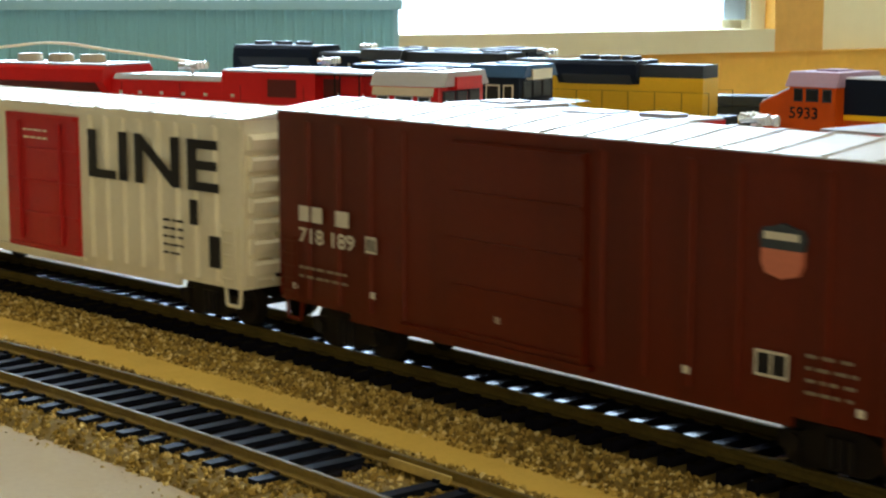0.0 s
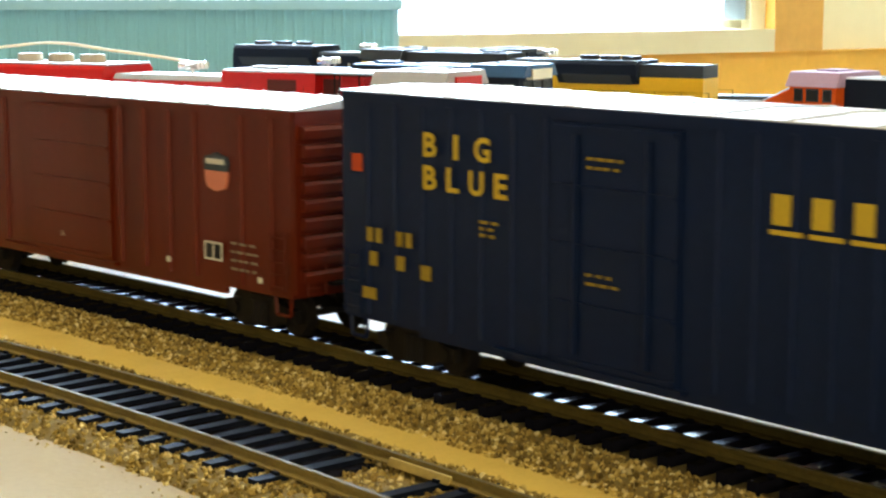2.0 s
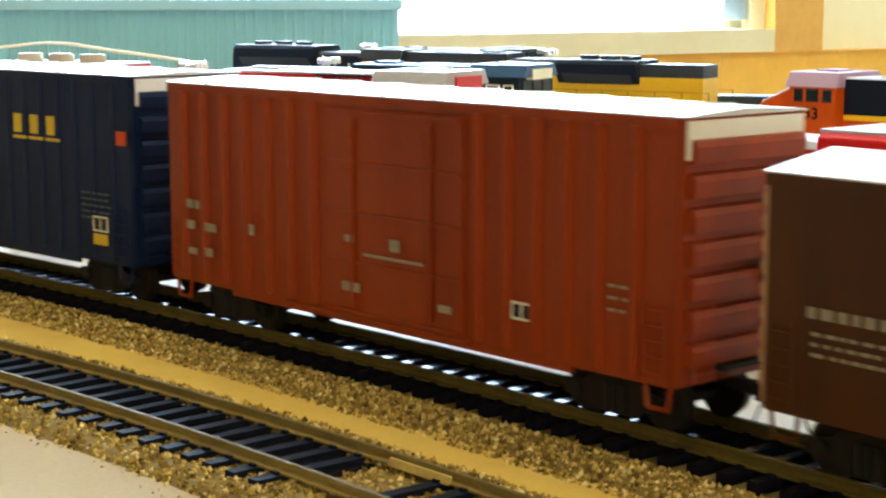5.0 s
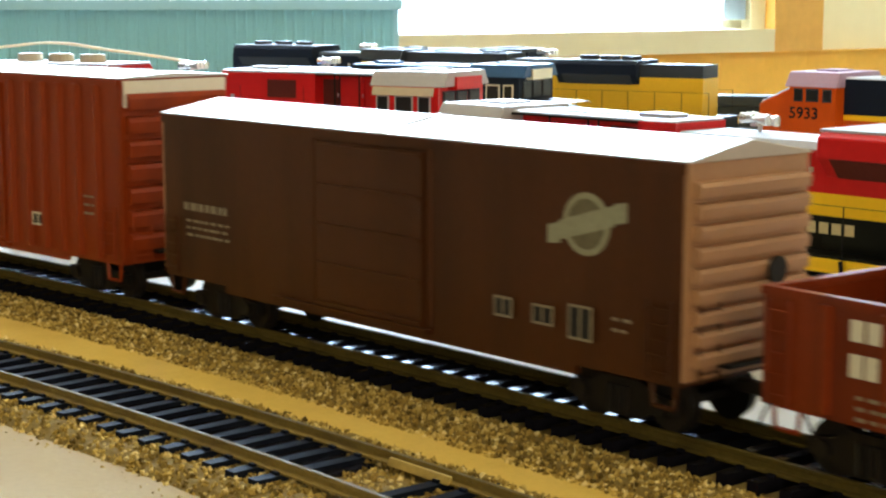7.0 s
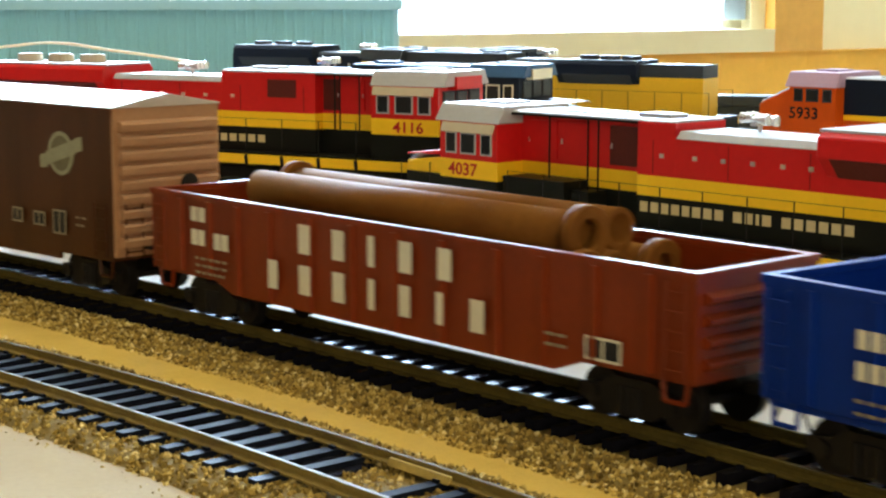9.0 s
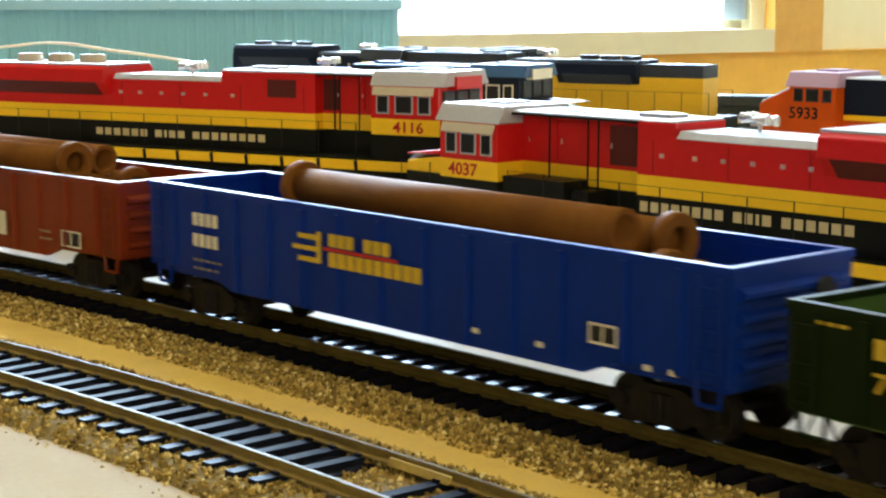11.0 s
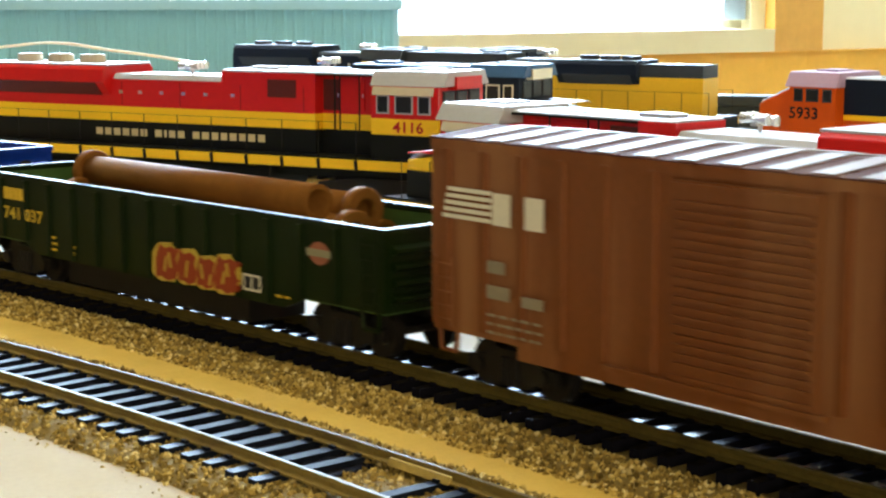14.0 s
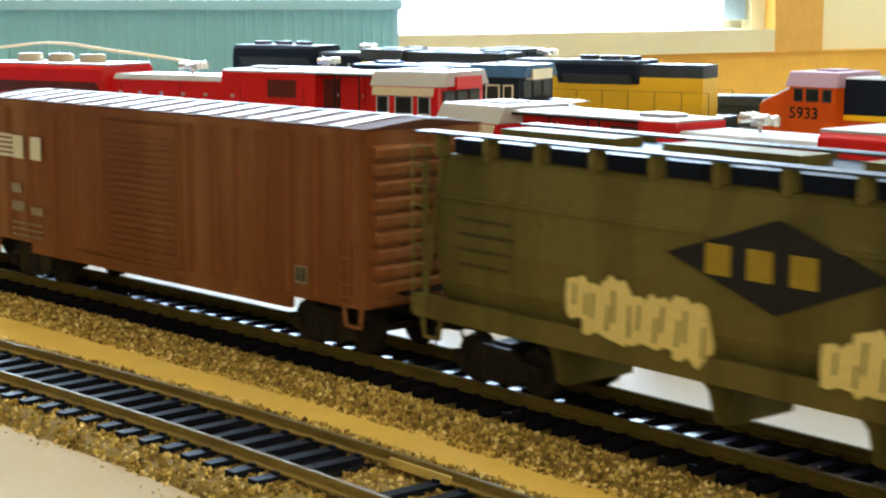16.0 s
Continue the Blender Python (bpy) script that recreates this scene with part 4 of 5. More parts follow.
# dark green gondola with pipes and graffiti
L = 175.6
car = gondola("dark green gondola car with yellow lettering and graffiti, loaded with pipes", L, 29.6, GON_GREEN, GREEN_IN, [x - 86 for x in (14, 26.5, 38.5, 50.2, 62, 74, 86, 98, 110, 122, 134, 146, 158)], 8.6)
bars(word_bars(16.4 - 86, 27 - 86, 22.8, 26, 4, 0.85), Y0 - 1.0, car, YELLOW, "lettering")
letters("741 037", 16.4 - 86, 17.4, 3.4, 20.5, Y0 - 1.0, car, YELLOW, bold=0.02)
for x in (40, 49):
    small_lines(car, x - 86, x - 82.5, 14.5, 3, YELLOW, seed=17, pitch=1.6, tall=0.6, y=Y0 - 0.3)
small_lines(car, 4 - 86, 12 - 86, 27, 1, YELLOW, seed=18, y=Y0 - 0.3)
bm = nb()
for x, w, z0, z1 in ((88.6, 11.6, 9.0, 18.8), (98.6, 9.6, 9.2, 18.2), (106.6, 9.0, 9.0, 17.4), (113.4, 10.6, 8.8, 18.6)):
    prism(bm, [(x - 86 + w * a, z0 + (z1 - z0) * b) for a, b in ((0, .15), (.3, 0), (.8, .04), (1, .35), (.95, .8), (.7, 1), (.25, .95), (.02, .7))], "y", Y0 - 1.12, Y0)
part("graffiti", bm, GRAF_YEL, car, "yellow and red spray-painted graffiti")
for x, w, z0, z1, sl in ((89.8, 9.8, 9.4, 18.3, .5), (99.6, 8.0, 9.5, 17.6, -.4), (107.2, 7.4, 9.3, 17.0, .4), (114.3, 9.4, 9.2, 18.0, .3)):
    bm = prism(nb(), [(x - 86 + w * a + sl * b, z0 + (z1 - z0) * b) for a, b in ((.06, .05), (.3, .1), (.55, 0), (.92, .1), (1.02, .4), (.9, .62), (1.0, .86), (.7, .97), (.42, .88), (.2, 1), (.04, .6))], "y", Y0 - 1.2, Y0)
    part("graffiti_fill", bm, GRAF_RED, car, "red graffiti fill")
# oversized block, added to hide the bright gap under this car
part("centre_sill", box(nb(), -52, 30, -9, 8, 0.6, 10), UNDER, car)
bm = nb()
for x, z0, z1, d in ((93.6, 11.5, 15.5, 1.0), (96.4, 12.6, 16.6, -.8), (102.6, 11, 15.4, .9), (109.6, 11.5, 15.2, -.7), (112.2, 10.2, 13.2, .8), (117.5, 11.2, 14.6, .9), (119.8, 13.2, 16.6, -.6)):
    prism(bm, [(x - 86, z0), (x - 85.1, z0 + .2), (x - 85.2 + d, z1), (x - 86 + d, z1 - .3)], "y", Y0 - 1.28, Y0 - 0.9)
part("graffiti_highlight", bm, GRAF_YEL, car, "thin yellow graffiti strokes")
label_box(car, 125.5 - 86, 132 - 86, 11, 14.8)
bm = nb()
prism(bm, [(152.6 - 86 + 3.4 * math.cos(a * .5236), 22.3 + 2.6 * math.sin(a * .5236)) for a in range(12)], "y", Y0 - 0.35, Y0)
part("emblem", bm, FADED, car, "faded salmon round emblem")
bars([(148.6 - 86, 156.8 - 86, 21.6, 23.2)], Y0 - 0.45, car, FADED_PALE, "emblem_band")
small_lines(car, 138 - 86, 143 - 86, 11.5, 1, YELLOW, seed=19, y=Y0 - 1.0)
CARS.append((car, 0.1573, 0.0))
pipe_load(0.1573, 43 - 86, 137.5 - 86, 29.6, flip=-1, sunk=True)
# faded brown box car
L = 165.4
car = box_car("faded brown box car with louvred door and white lettering", L, 50.2, NS_BROWN, 11.5, 1.6, (65 - 81.3, 96.5 - 81.3), NS_BROWN,
              [x - 81.3 for x in (4, 15, 26, 37, 48, 60, 101, 110, 119, 128, 137, 147, 158)], 9, NS_ROOF, 17, (2.6, 0.85), None, 1.0, seam=(4.6, NS_SEAM), lock=False)
for i in range(18):
    z = 15 + i * 1.65
    part("door_louvre", box(nb(), 66 - 81.3, 95.5 - 81.3, Y0 - 1.5, Y0 - 0.8, z, z + 0.7), NS_BROWN, [o for o in car.children if o.name.startswith("door") and "track" not in o.name][0])
bars([(3.4 - 81.3 + i * 0.4, 18 - 81.3, 34.6 + i * 1.35, 35.4 + i * 1.35) for i in range(5)], Y0 - 0.95, car, WHITE, "emblem_stripes", "white speed stripes")
bars(word_bars(18.5 - 81.3, 37 - 81.3, 34.4, 40.6, 2, 0.55), Y0 - 0.95, car, WHITE, "emblem", "white initials drawn as blocks")
bars([(17 - 81.3, 22 - 81.3, 25, 27.4), (17 - 81.3, 23.5 - 81.3, 20, 22.6), (27 - 81.3, 33 - 81.3, 19.5, 21.6)], Y0 - 0.95, car, DIM, "lettering")
small_lines(car, 17 - 81.3, 33 - 81.3, 17, 3, seed=20, pitch=1.7, tall=0.5, y=Y0 - 0.95)
label_box(car, 141 - 81.3, 145 - 81.3, 15, 19, DIM)
CARS.append((car, 0.3443, 0.0))


def hopper_car(label, L, H):
    car = thing("covered_hopper", label, "model freight car", "freight cars of the train")
    prof = [(-HW + 2.5, 17), (-HW + 0.4, 21.5), (-HW - 0.4, 29), (-HW - 0.2, 38), (-HW + 0.4, 40), (-HW + 1.4, H - 4.2), (-HW + 2.2, H - 3.4), (-HW + 4.5, H - 3.2)]
    prof = prof + [(-y, z) for y, z in prof[::-1]]
    x0, x1 = -L / 2 + 8, L / 2 - 8
    bm = prism(nb(), prof, "x", x0, x1)
    for f in bm.faces:
        f.smooth = False
    b = part("body", bm, HOPPER, car, "rounded hopper body")
    part("body_seam", box(nb(), x0, x1, -HW - 0.75, HW + 0.75, 38.2, 38.9), HOPPER, b)
    for s in (-1, 1):
        part("side_sill", soften(box(nb(), -L / 2, L / 2, s * (HW - 0.6) - 0.9, s * (HW - 0.6) + 0.9, 13, 17.6), 0.25), HOPPER, car)
        e = part("end_frame", nb_end(L), HOPPER, car)
        e.matrix_basis = pose(s * L / 2 * MM, 0, 0, 0, 0, 0 if s > 0 else 180)
    part("running_board", box(nb(), -L / 2, L / 2, -HW + 0.4, -HW + 5.2, H + 0.6, H + 1.0), GREY_ROOF, car, "grey roof walkway")
    part("running_board", box(nb(), -L / 2, L / 2, HW - 5.2, HW - 0.4, H + 0.6, H + 1.0), GREY_ROOF, car)
    me = mesh_of("walkway_bracket", soften(box(nb(), -0.8, 0.8, -HW + 1.2, -HW + 4.2, H - 3.9, H + 0.6), 0.2), HOPPER)
    for i in range(13):
        piece("walkway_bracket", me, car, -L / 2 + 6 + i * (L - 12) / 12)
        piece("walkway_bracket", me, car, -L / 2 + 6 + i * (L - 12) / 12, 0, 0, 180)
    # navy here stands in for the shade below the walkways
    part("roof", box(nb(), x0, x1, -HW + 4.1, HW - 4.1, H - 3.3, H - 0.4), NAVY_ROOF, car, "roof wall under the walkways, coloured dark for their shade")
    me = mesh_of("roof_hatch", soften(box(nb(), -16, 16, -4, 4, H - 0.5, H + 1.4), 0.5), HOPPER)
    for i in range(4):
        piece("roof_hatch", me, car, -L / 2 + 28 + i * (L - 56) / 3)
    me = mesh_of("outlet_chute", prism(nb(), ((-8, 14.5), (4.5, 14.5), (2.8, 10), (1.6, 3.6), (-1.4, 3.6), (-2.8, 9)), "y", -HW + 8.0, HW - 8.0), HOPPER)
    for x in (36.0, 76.5, 110.5, 144.5):
        piece("outlet_chute", me, car, -L / 2 + x)
    running_gear(car, L, True, 20)
    ladder(car, -L / 2 + 3.2, -HW, 14, H, 5, HOPPER, 9)
    ladder(car, L / 2 - 3.2, -HW, 14, H, 5, HOPPER, 9)
    step_irons(car, L, 13, HOPPER)
    return car


def nb_end(L):
    """Sloping end sheet, posts and platform of a hopper's end."""
    bm = prism(nb(), ((-8, 46), (-7, 46), (-26, 17), (-28, 17)), "y", -HW + 2.5, HW - 2.5)
    for y in (-HW + 1.5, HW - 1.5):
        rod(bm, (-1.5, y, 16), (-7.5, y, 46), 0.6, 6)
        rod(bm, (-1.5, y, 14), (-1.5, y, 45), 0.5, 6)
    box(bm, -9, 0, -HW + 1, HW - 1, 13, 14.2)
    return bm


L = 190.0
car = hopper_car("weathered olive covered hopper with a black diamond emblem and graffiti", L, 50.0)
bm = prism(nb(), [(x - 93.5, z) for x, z in ((70, 34.6), (94, 42.4), (116, 35.2), (94, 26.8))], "y", Y0 - 1.05, Y0 - 0.4)
part("diamond_emblem", bm, DARK, car, "black diamond emblem")
bars(word_bars(79 - 93.5, 106 - 93.5, 32, 37.2, 3, 0.6), Y0 - 1.15, car, DIM_YELLOW, "emblem_lettering", "yellow name drawn as blocks")
# two sprayed names: jagged pale shapes with darker strokes
for x, w, z0, z1, sl in ((45, 5.2, 19.6, 27.6, 0), (49.2, 6.4, 17.0, 27.0, .6), (54.6, 6.6, 16.4, 28.4, -.4), (60.6, 6.8, 16.8, 26.2, .5), (66.4, 6.2, 17.0, 26.8, 1.0), (71.6, 7.0, 15.6, 27.2, .2), (103.5, 6.6, 16.8, 24.4, 0), (109, 6.4, 16.6, 27.6, .5), (114.6, 6.8, 16.4, 26.0, -.4), (120.4, 6, 17, 23.8, .4)):
    h = z1 - z0
    shape = ((0, .06), (.22, 0), (.5, .07), (.8, 0), (1.02, .12), (1.1, .5), (.98, .86), (.75, 1), (.52, .9), (.3, .98), (.02, .9), (-.04, .5))
    k = int(x * 7) % 12
    bm = prism(nb(), [(x - 93.5 + w * a + sl * b, z0 + h * (b + 0.03 * ((i * 5 + k) % 4 - 1.5))) for i, (a, b) in enumerate(shape)], "y", Y0 - 0.9 - 0.02 * (k % 5), Y0 + 1.5)
    g = part("graffiti", bm, GRAF_PALE, car, "pale yellow spray-painted graffiti letter shape")
    for a, b0, b1 in ((.35, .3, .8), (.95, .12, .62)):
        sx = x - 93.5 + w * a
        part("graffiti_stroke", prism(nb(), [(sx, z0 + h * b0), (sx + .55, z0 + h * (b0 + .04)), (sx + .75 + sl * .3, z0 + h * b1), (sx + .3 + sl * .3, z0 + h * b1)], "y", Y0 - 1.06, Y0 - 0.8), HOPPER, g)
small_lines(car, 14 - 93.5, 30 - 93.5, 35, 4, HOPPER_INK, seed=21, y=Y0 - 0.8, pitch=3)
CARS.append((car, 0.5385, 0.0))

# ---- locomotives standing in the yard: x forward from the cab's rear wall ----
POST = mesh_of("handrail_post", rod(rod(nb(), (0, 0, 15), (0, 0, 33.5), 0.17, 6), (0, 0, 15), (0, 0.6, 19), 0.6, 6), BLACK)
FAN_BM = rod(nb(), (0, 0, 0), (0, 0, 0.8), 5.6, 20)
rod(FAN_BM, (0, 0, 0.7), (0, 0, 3.2), 5.0, 20)
rod(FAN_BM, (0, 0, 3.1), (0, 0, 3.5), 3.6, 20)
FAN = mesh_of("roof_fan", FAN_BM, BEIGE)


def horn_mesh():
    bm = box(nb(), -1, 1, -3.4, 3.4, 2.0, 2.8)
    rod(bm, (0, 0, 0), (0, 0, 2.2), 0.6, 8)
    return mesh_of("air_horn", bm, SILVER)


HORN = horn_mesh()
BELL = mesh_of("horn_bell", rod(nb(), (0, 0, 0), (5.6, 0, 0), 0.5, 10, 1.7), SILVER)
TAG = mesh_of("lifting_tag", box(nb(), 0, 1.5, -0.35, 0.35, 41, 42.3), SILVER)


def locomotive(label, m, hood, cab_bands, roof, sill, number="", number_paint=DARK, lettering=None, number_z=(30.2, 34.4), number_x=3.5, number_w=16.0, nose_paint=None, shade=BEIGE, fans=FAN, cab_roof=None, nose_top=None, window=GLASS, headlight=None, lift=0.0, nose_z=(33.0, 37.5), glass_z=(37.2, 44.4), rad_dark=GREY_ROOF, rad_x=(-178, -117), rad_paint=None, rad_low=0.0, short=False, alcove=0.0, box_on=False, name_z=(23.5, 26.4), name_x=(-124.5, -47.5), frame_paint=None, group="locomotives in the yard"):
    lo = thing("locomotive", label, "model locomotive", group, m=m)
    hw, cw = 11.5, 17.6
    top_red = [b for b in hood if b[1] > 45][0][2]

    def banded(name, x0, x1, w, top, bands, taper=0.0):
        made = []
        for i, (z0, z1, paint) in enumerate(bands):
            z1 = min(z1, top)
            if z1 <= z0:
                continue
            made.append(part(name, box(nb(), x0, x1, -w, w, z0, z1), paint, lo))
        return made
    tail = -122 if short else -192
    secs = [(-66, -alcove - 0.05, 51.4), (-116, -66.05, 47.2)] + ([] if short else [(-182, -116.05, 47.5)])
    for x0, x1, top in secs:
        banded("hood", x0, x1, hw, top, hood)
    if alcove:
        # the narrower stretch behind the cab, with its doors and dark uprights
        banded("hood", -alcove, -0.05, hw - 5.0, 51.2, hood)
        for s in (-1, 1):
            y0, y1 = sorted((s * (hw - 5.0), s * (hw - 4.5)))
            for a, b in ((0.06, 0.30), (0.33, 0.56), (0.72, 0.97)):
                d = part("hood_door", soften(box(nb(), -alcove * b, -alcove * a, y0, y1, 37.0, 49.0), 0.2), top_red if a < 0.7 else rad_dark, lo)
                part("door_latch", box(nb(), -alcove * (a + 0.02), -alcove * (a + 0.01), min(s * (hw - 4.5), s * (hw - 4.2)), max(s * (hw - 4.5), s * (hw - 4.2)), 42, 43.6), SILVER, d)
            for a in (0.315, 0.62, 0.70):
                part("upright", rod(nb(), (-alcove * a, s * (hw - 0.4), 29), (-alcove * a, s * (hw - 0.4), 50.6), 0.3, 6), KC_BLACK, lo)
            part("eave", box(nb(), -alcove, -0.2, min(s * (hw - 5), s * (hw + 0.2)), max(s * (hw - 5), s * (hw + 0.2)), 50.6, 51.2), KC_BLACK, lo)
    # roofs of the hood, stepped
    part("hood_roof", soften(prism(nb(), ((-hw + 0.2, 51.3), (hw - 0.2, 51.3), (hw - 1.2, 52.1), (-hw + 1.2, 52.1)), "x", -66.2, 0), 0.3), roof, lo, "pale hood roof")
    part("catwalk_roof", soften(prism(nb(), ((-hw - 0.6, 46.9), (hw + 0.6, 46.9), (hw - 1.5, 49.2), (-hw + 1.5, 49.2)), "x", -116, -66.4), 0.3), roof, lo, "silver catwalk roof")
    flare = [(-hw, 40), (-hw - 5, 45.5), (-hw - 5, 50.8), (-hw - 3, 52.4)]
    flare = [(y, z - rad_low) for y, z in flare + [(-y, z) for y, z in flare[::-1]]]
    top_paint = top_red
    rad = None if short else part("radiator_housing", soften(prism(nb(), flare, "x", *rad_x), 0.3), rad_paint or top_paint, lo, "flared radiator housing")
    if rad:
        for s in (-1, 1):
            bm = prism(nb(), [(s * (hw + 0.25), 40.4 - rad_low), (s * (hw + 4.95), 45.4 - rad_low), (s * (hw + 5.2), 45.2 - rad_low), (s * (hw + 0.6), 40.0 - rad_low)], "x", rad_x[0] + 4, rad_x[1] - 4)
            part("radiator_grille", bm, rad_dark, rad, "dark radiator grille")
        part("radiator_roof", soften(box(nb(), rad_x[0] - 0.5, rad_x[1] + 0.5, -hw - 3, hw + 3, 52.3 - rad_low, 53.0 - rad_low), 0.2), roof, rad)
        for k in (0.2, 0.46, 0.72):
            piece("roof_fan", fans, lo, rad_x[0] + k * (rad_x[1] - rad_x[0]), 0, 53.0 - rad_low)
    hn = piece("air_horn", HORN, lo, -84, -4, 49.0, 0)
    for y, d in ((-3, 1), (-1, 1), (1, 1), (3, -1), (0, -1)):
        piece("horn_bell", BELL, hn, 0, y * 1.3, 3.6 + 0.5 * (y % 2), 0 if d > 0 else 180)
    part("exhaust_port", soften(box(nb(), -58, -46, -4, 4, 51.8, 53.2), 0.4), roof, lo)
    part("roof_box", soften(box(nb(), -34, -16, -6, 6, 51.8, 52.6), 0.4), roof, lo)
    part("roof_rail", soften(box(nb(), -64, -2, -hw - 0.3, -hw + 0.3, 51.2, 51.7), 0.15), roof, lo)
    # side doors, louvres and small tags on the hood
    for s in (-1, 1):
        seam = mesh_of("door_seam", box(nb(), 0, 0.22, min(s * hw, s * (hw + 0.12)), max(s * hw, s * (hw + 0.12)), 36.2, 46), KC_BLACK if top_paint is not KC_RED else mat_cache("dark_red_seam", (0.16, 0.01, 0.01)))
        for x in range(-112, -4, 27):
            if x < -alcove - 2:
                piece("door_seam", seam, lo, x)
        for x in (-113, -104, -94, -84, -74, -62):
            piece("lifting_tag", TAG, lo, x, s * hw)
        if box_on:
            bb = part("battery_box", soften(box(nb(), -28, -2, min(s * (hw - 5), s * 17), max(s * (hw - 5), s * 17), 20, 31.5), 0.3), KC_BLACK, lo, "black box beside the walkway")
            for x, z in ((-26, 22), (-15, 22.4)):
                part("box_latch", box(nb(), x, x + 1.3, min(s * 17, s * 17.3), max(s * 17, s * 17.3), z, z + 1.5), SILVER, bb)
            part("tread_box", soften(box(nb(), -36, -29, min(s * (hw - 5), s * 15), max(s * (hw - 5), s * 15), 20, 29), 0.3), KC_BLACK, lo)
        if not alcove > 40:
            bm = box(nb(), -46, -34, min(s * hw, s * (hw + 0.3)), max(s * hw, s * (hw + 0.3)), 41.5, 48.5)
            part("intake_grille", bm, rad_dark, lo)
    # cab
    for z0, z1, paint in cab_bands:
        part("cab_wall", soften(box(nb(), 0, 26, -cw, cw, z0, min(z1, 47.6 + lift)), 0.25), paint, lo)
    roof_poly = [(y, z + lift) for y, z in ((-cw - 0.4, 47.6), (-cw + 3.2, 53.2), (cw - 3.2, 53.2), (cw + 0.4, 47.6))]
    part("cab_roof", soften(prism(nb(), roof_poly, "x", -0.5, 28.5), 0.3), cab_roof or roof, lo, "sloping cab roof")
    part("roof_antenna", soften(box(nb(), 8, 20, -6, 6, 53.0 + lift, 53.9 + lift), 0.6), cab_roof or roof, lo)
    for s in (-1, 1):
        for x0, x1 in ((2.2, 7.2), (9.4, 16.4), (18.2, 23.2)):
            f = part("cab_window", box(nb(), x0, x1, min(s * cw, s * (cw + 0.35)), max(s * cw, s * (cw + 0.35)), *glass_z), frame_paint or GREY_ROOF, lo, "side window in its frame")
            part("pane", box(nb(), x0 + 0.6, x1 - 0.6, min(s * (cw + .3), s * (cw + 0.5)), max(s * (cw + .3), s * (cw + 0.5)), glass_z[0] + 0.6, glass_z[1] - 0.6), window, f)
        if shade:
            bm = prism(nb(), [(s * cw, 46.8), (s * (cw + 1.1), 44.2), (s * (cw + 1.4), 44.4), (s * (cw + 0.4), 47.4)], "x", 1, 24.5)
            part("sunshade", bm, shade, lo, "beige window sunshade")
    for y0, y1 in ((-14.5, -5.5), (-4.5, 4.5), (5.5, 14.5)):
        f = part("windscreen", box(nb(), 26, 26.4, y0, y1, 38.5, 46), GREY_ROOF, lo)
        part("pane", box(nb(), 26.35, 26.6, y0 + 0.7, y1 - 0.7, 39.2, 45.3), window, f)
    part("headlight_box", soften(box(nb(), 26, 29.4, -10, 10, 46.6, 51.2), 0.4), headlight or cab_bands[-1][2], lo)
    # nose
    np_ = nose_paint or cab_bands
    for z0, z1, paint in (np_ if isinstance(np_, list) else cab_bands):
        if z0 >= nose_z[1]:
            continue
        b1 = min(z1, nose_z[1])
        if b1 > 31:
            poly = ((26, z0), (47, z0), (46.5, nose_z[0]) if z0 < nose_z[0] else (46.5, z0), (27, b1), (26, b1))
            part("nose", soften(prism(nb(), poly, "y", -13.5, 13.5), 0.5, 2), paint, lo)
        else:
            part("nose", soften(box(nb(), 26, 47, -13.5, 13.5, z0, b1), 0.2), paint, lo)
    if nose_top:
        part("nose_top", soften(prism(nb(), ((27, nose_z[1] + .1), (46.6, nose_z[0] + .1), (46.6, nose_z[0] + .9), (27, nose_z[1] + .9)), "y", -12, 12), 0.2), nose_top, lo, "pale glossy nose top")
    part("nose_emblem", box(nb(), 47, 47.4, -4, 4, 25, 31.5), SIGNAL, lo)
    # walkway, sill, steps, tank, trucks
    part("walkway", box(nb(), tail, 54, -18, 18, 19.2, 20.0), KC_BLACK, lo)
    for s in (-1, 1):
        part("side_sill", box(nb(), tail, 54, min(s * 16.6, s * 18.1), max(s * 16.6, s * 18.1), 15.4, 19.2), sill, lo, "bright painted side sill")
        me_x = [x for x in (-188 + i * 15.2 for i in range(13)) if x > tail] + [30, 44]
        for x in me_x:
            piece("handrail_post", POST, lo, x, s * 18.5, 0, 0 if s > 0 else 180)
        rb = rod(nb(), (tail + 4, s * 18.5, 33.4), (-5.5, s * 18.5, 33.4), 0.08, 6)
        part("handrail", rb, BLACK, lo)
    for x, rz in ((54, 0), (tail, 180)):
        e = part("pilot", soften(prism(nb(), ((0, 6), (0, 19), (-2, 19), (-6, 6)), "y", -17, 17), 0.3), KC_BLACK, lo)
        e.matrix_basis = pose(x * MM, 0, 0, 0, 0, rz)
        piece("coupler", COUPLER, lo, x, 0, 0, rz)
    part("fuel_tank", soften(prism(nb(), ((-13, 14.5), (13, 14.5), (14.5, 9), (11, 4), (-11, 4), (-14.5, 9)), "x", max(-112, tail + 48), -44), 0.5), KC_BLACK, lo)
    part("main_frame", box(nb(), tail + 6, 50, -9, 9, 11, 19.1), KC_BLACK, lo)
    for cx in (tail + 44, 10):
        t = part("truck", box(nb(), cx - 30, cx + 30, -6, 6, 6, 10.5), UNDER, lo)
        for s in (-1, 1):
            poly = ((-34, 9.5), (-34, 6.5), (-24, 5), (24, 5), (34, 6.5), (34, 9.5), (20, 11.5), (-20, 11.5))
            e = part("side_frame", prism(nb(), [(cx + a, z) for a, z in poly], "y", min(s * 12, s * 13.5), max(s * 12, s * 13.5)), UNDER, t)
        for d in (-24, 0, 24):
            w = piece("wheelset", WHEELSET, t, cx + d, 0, 5.3)
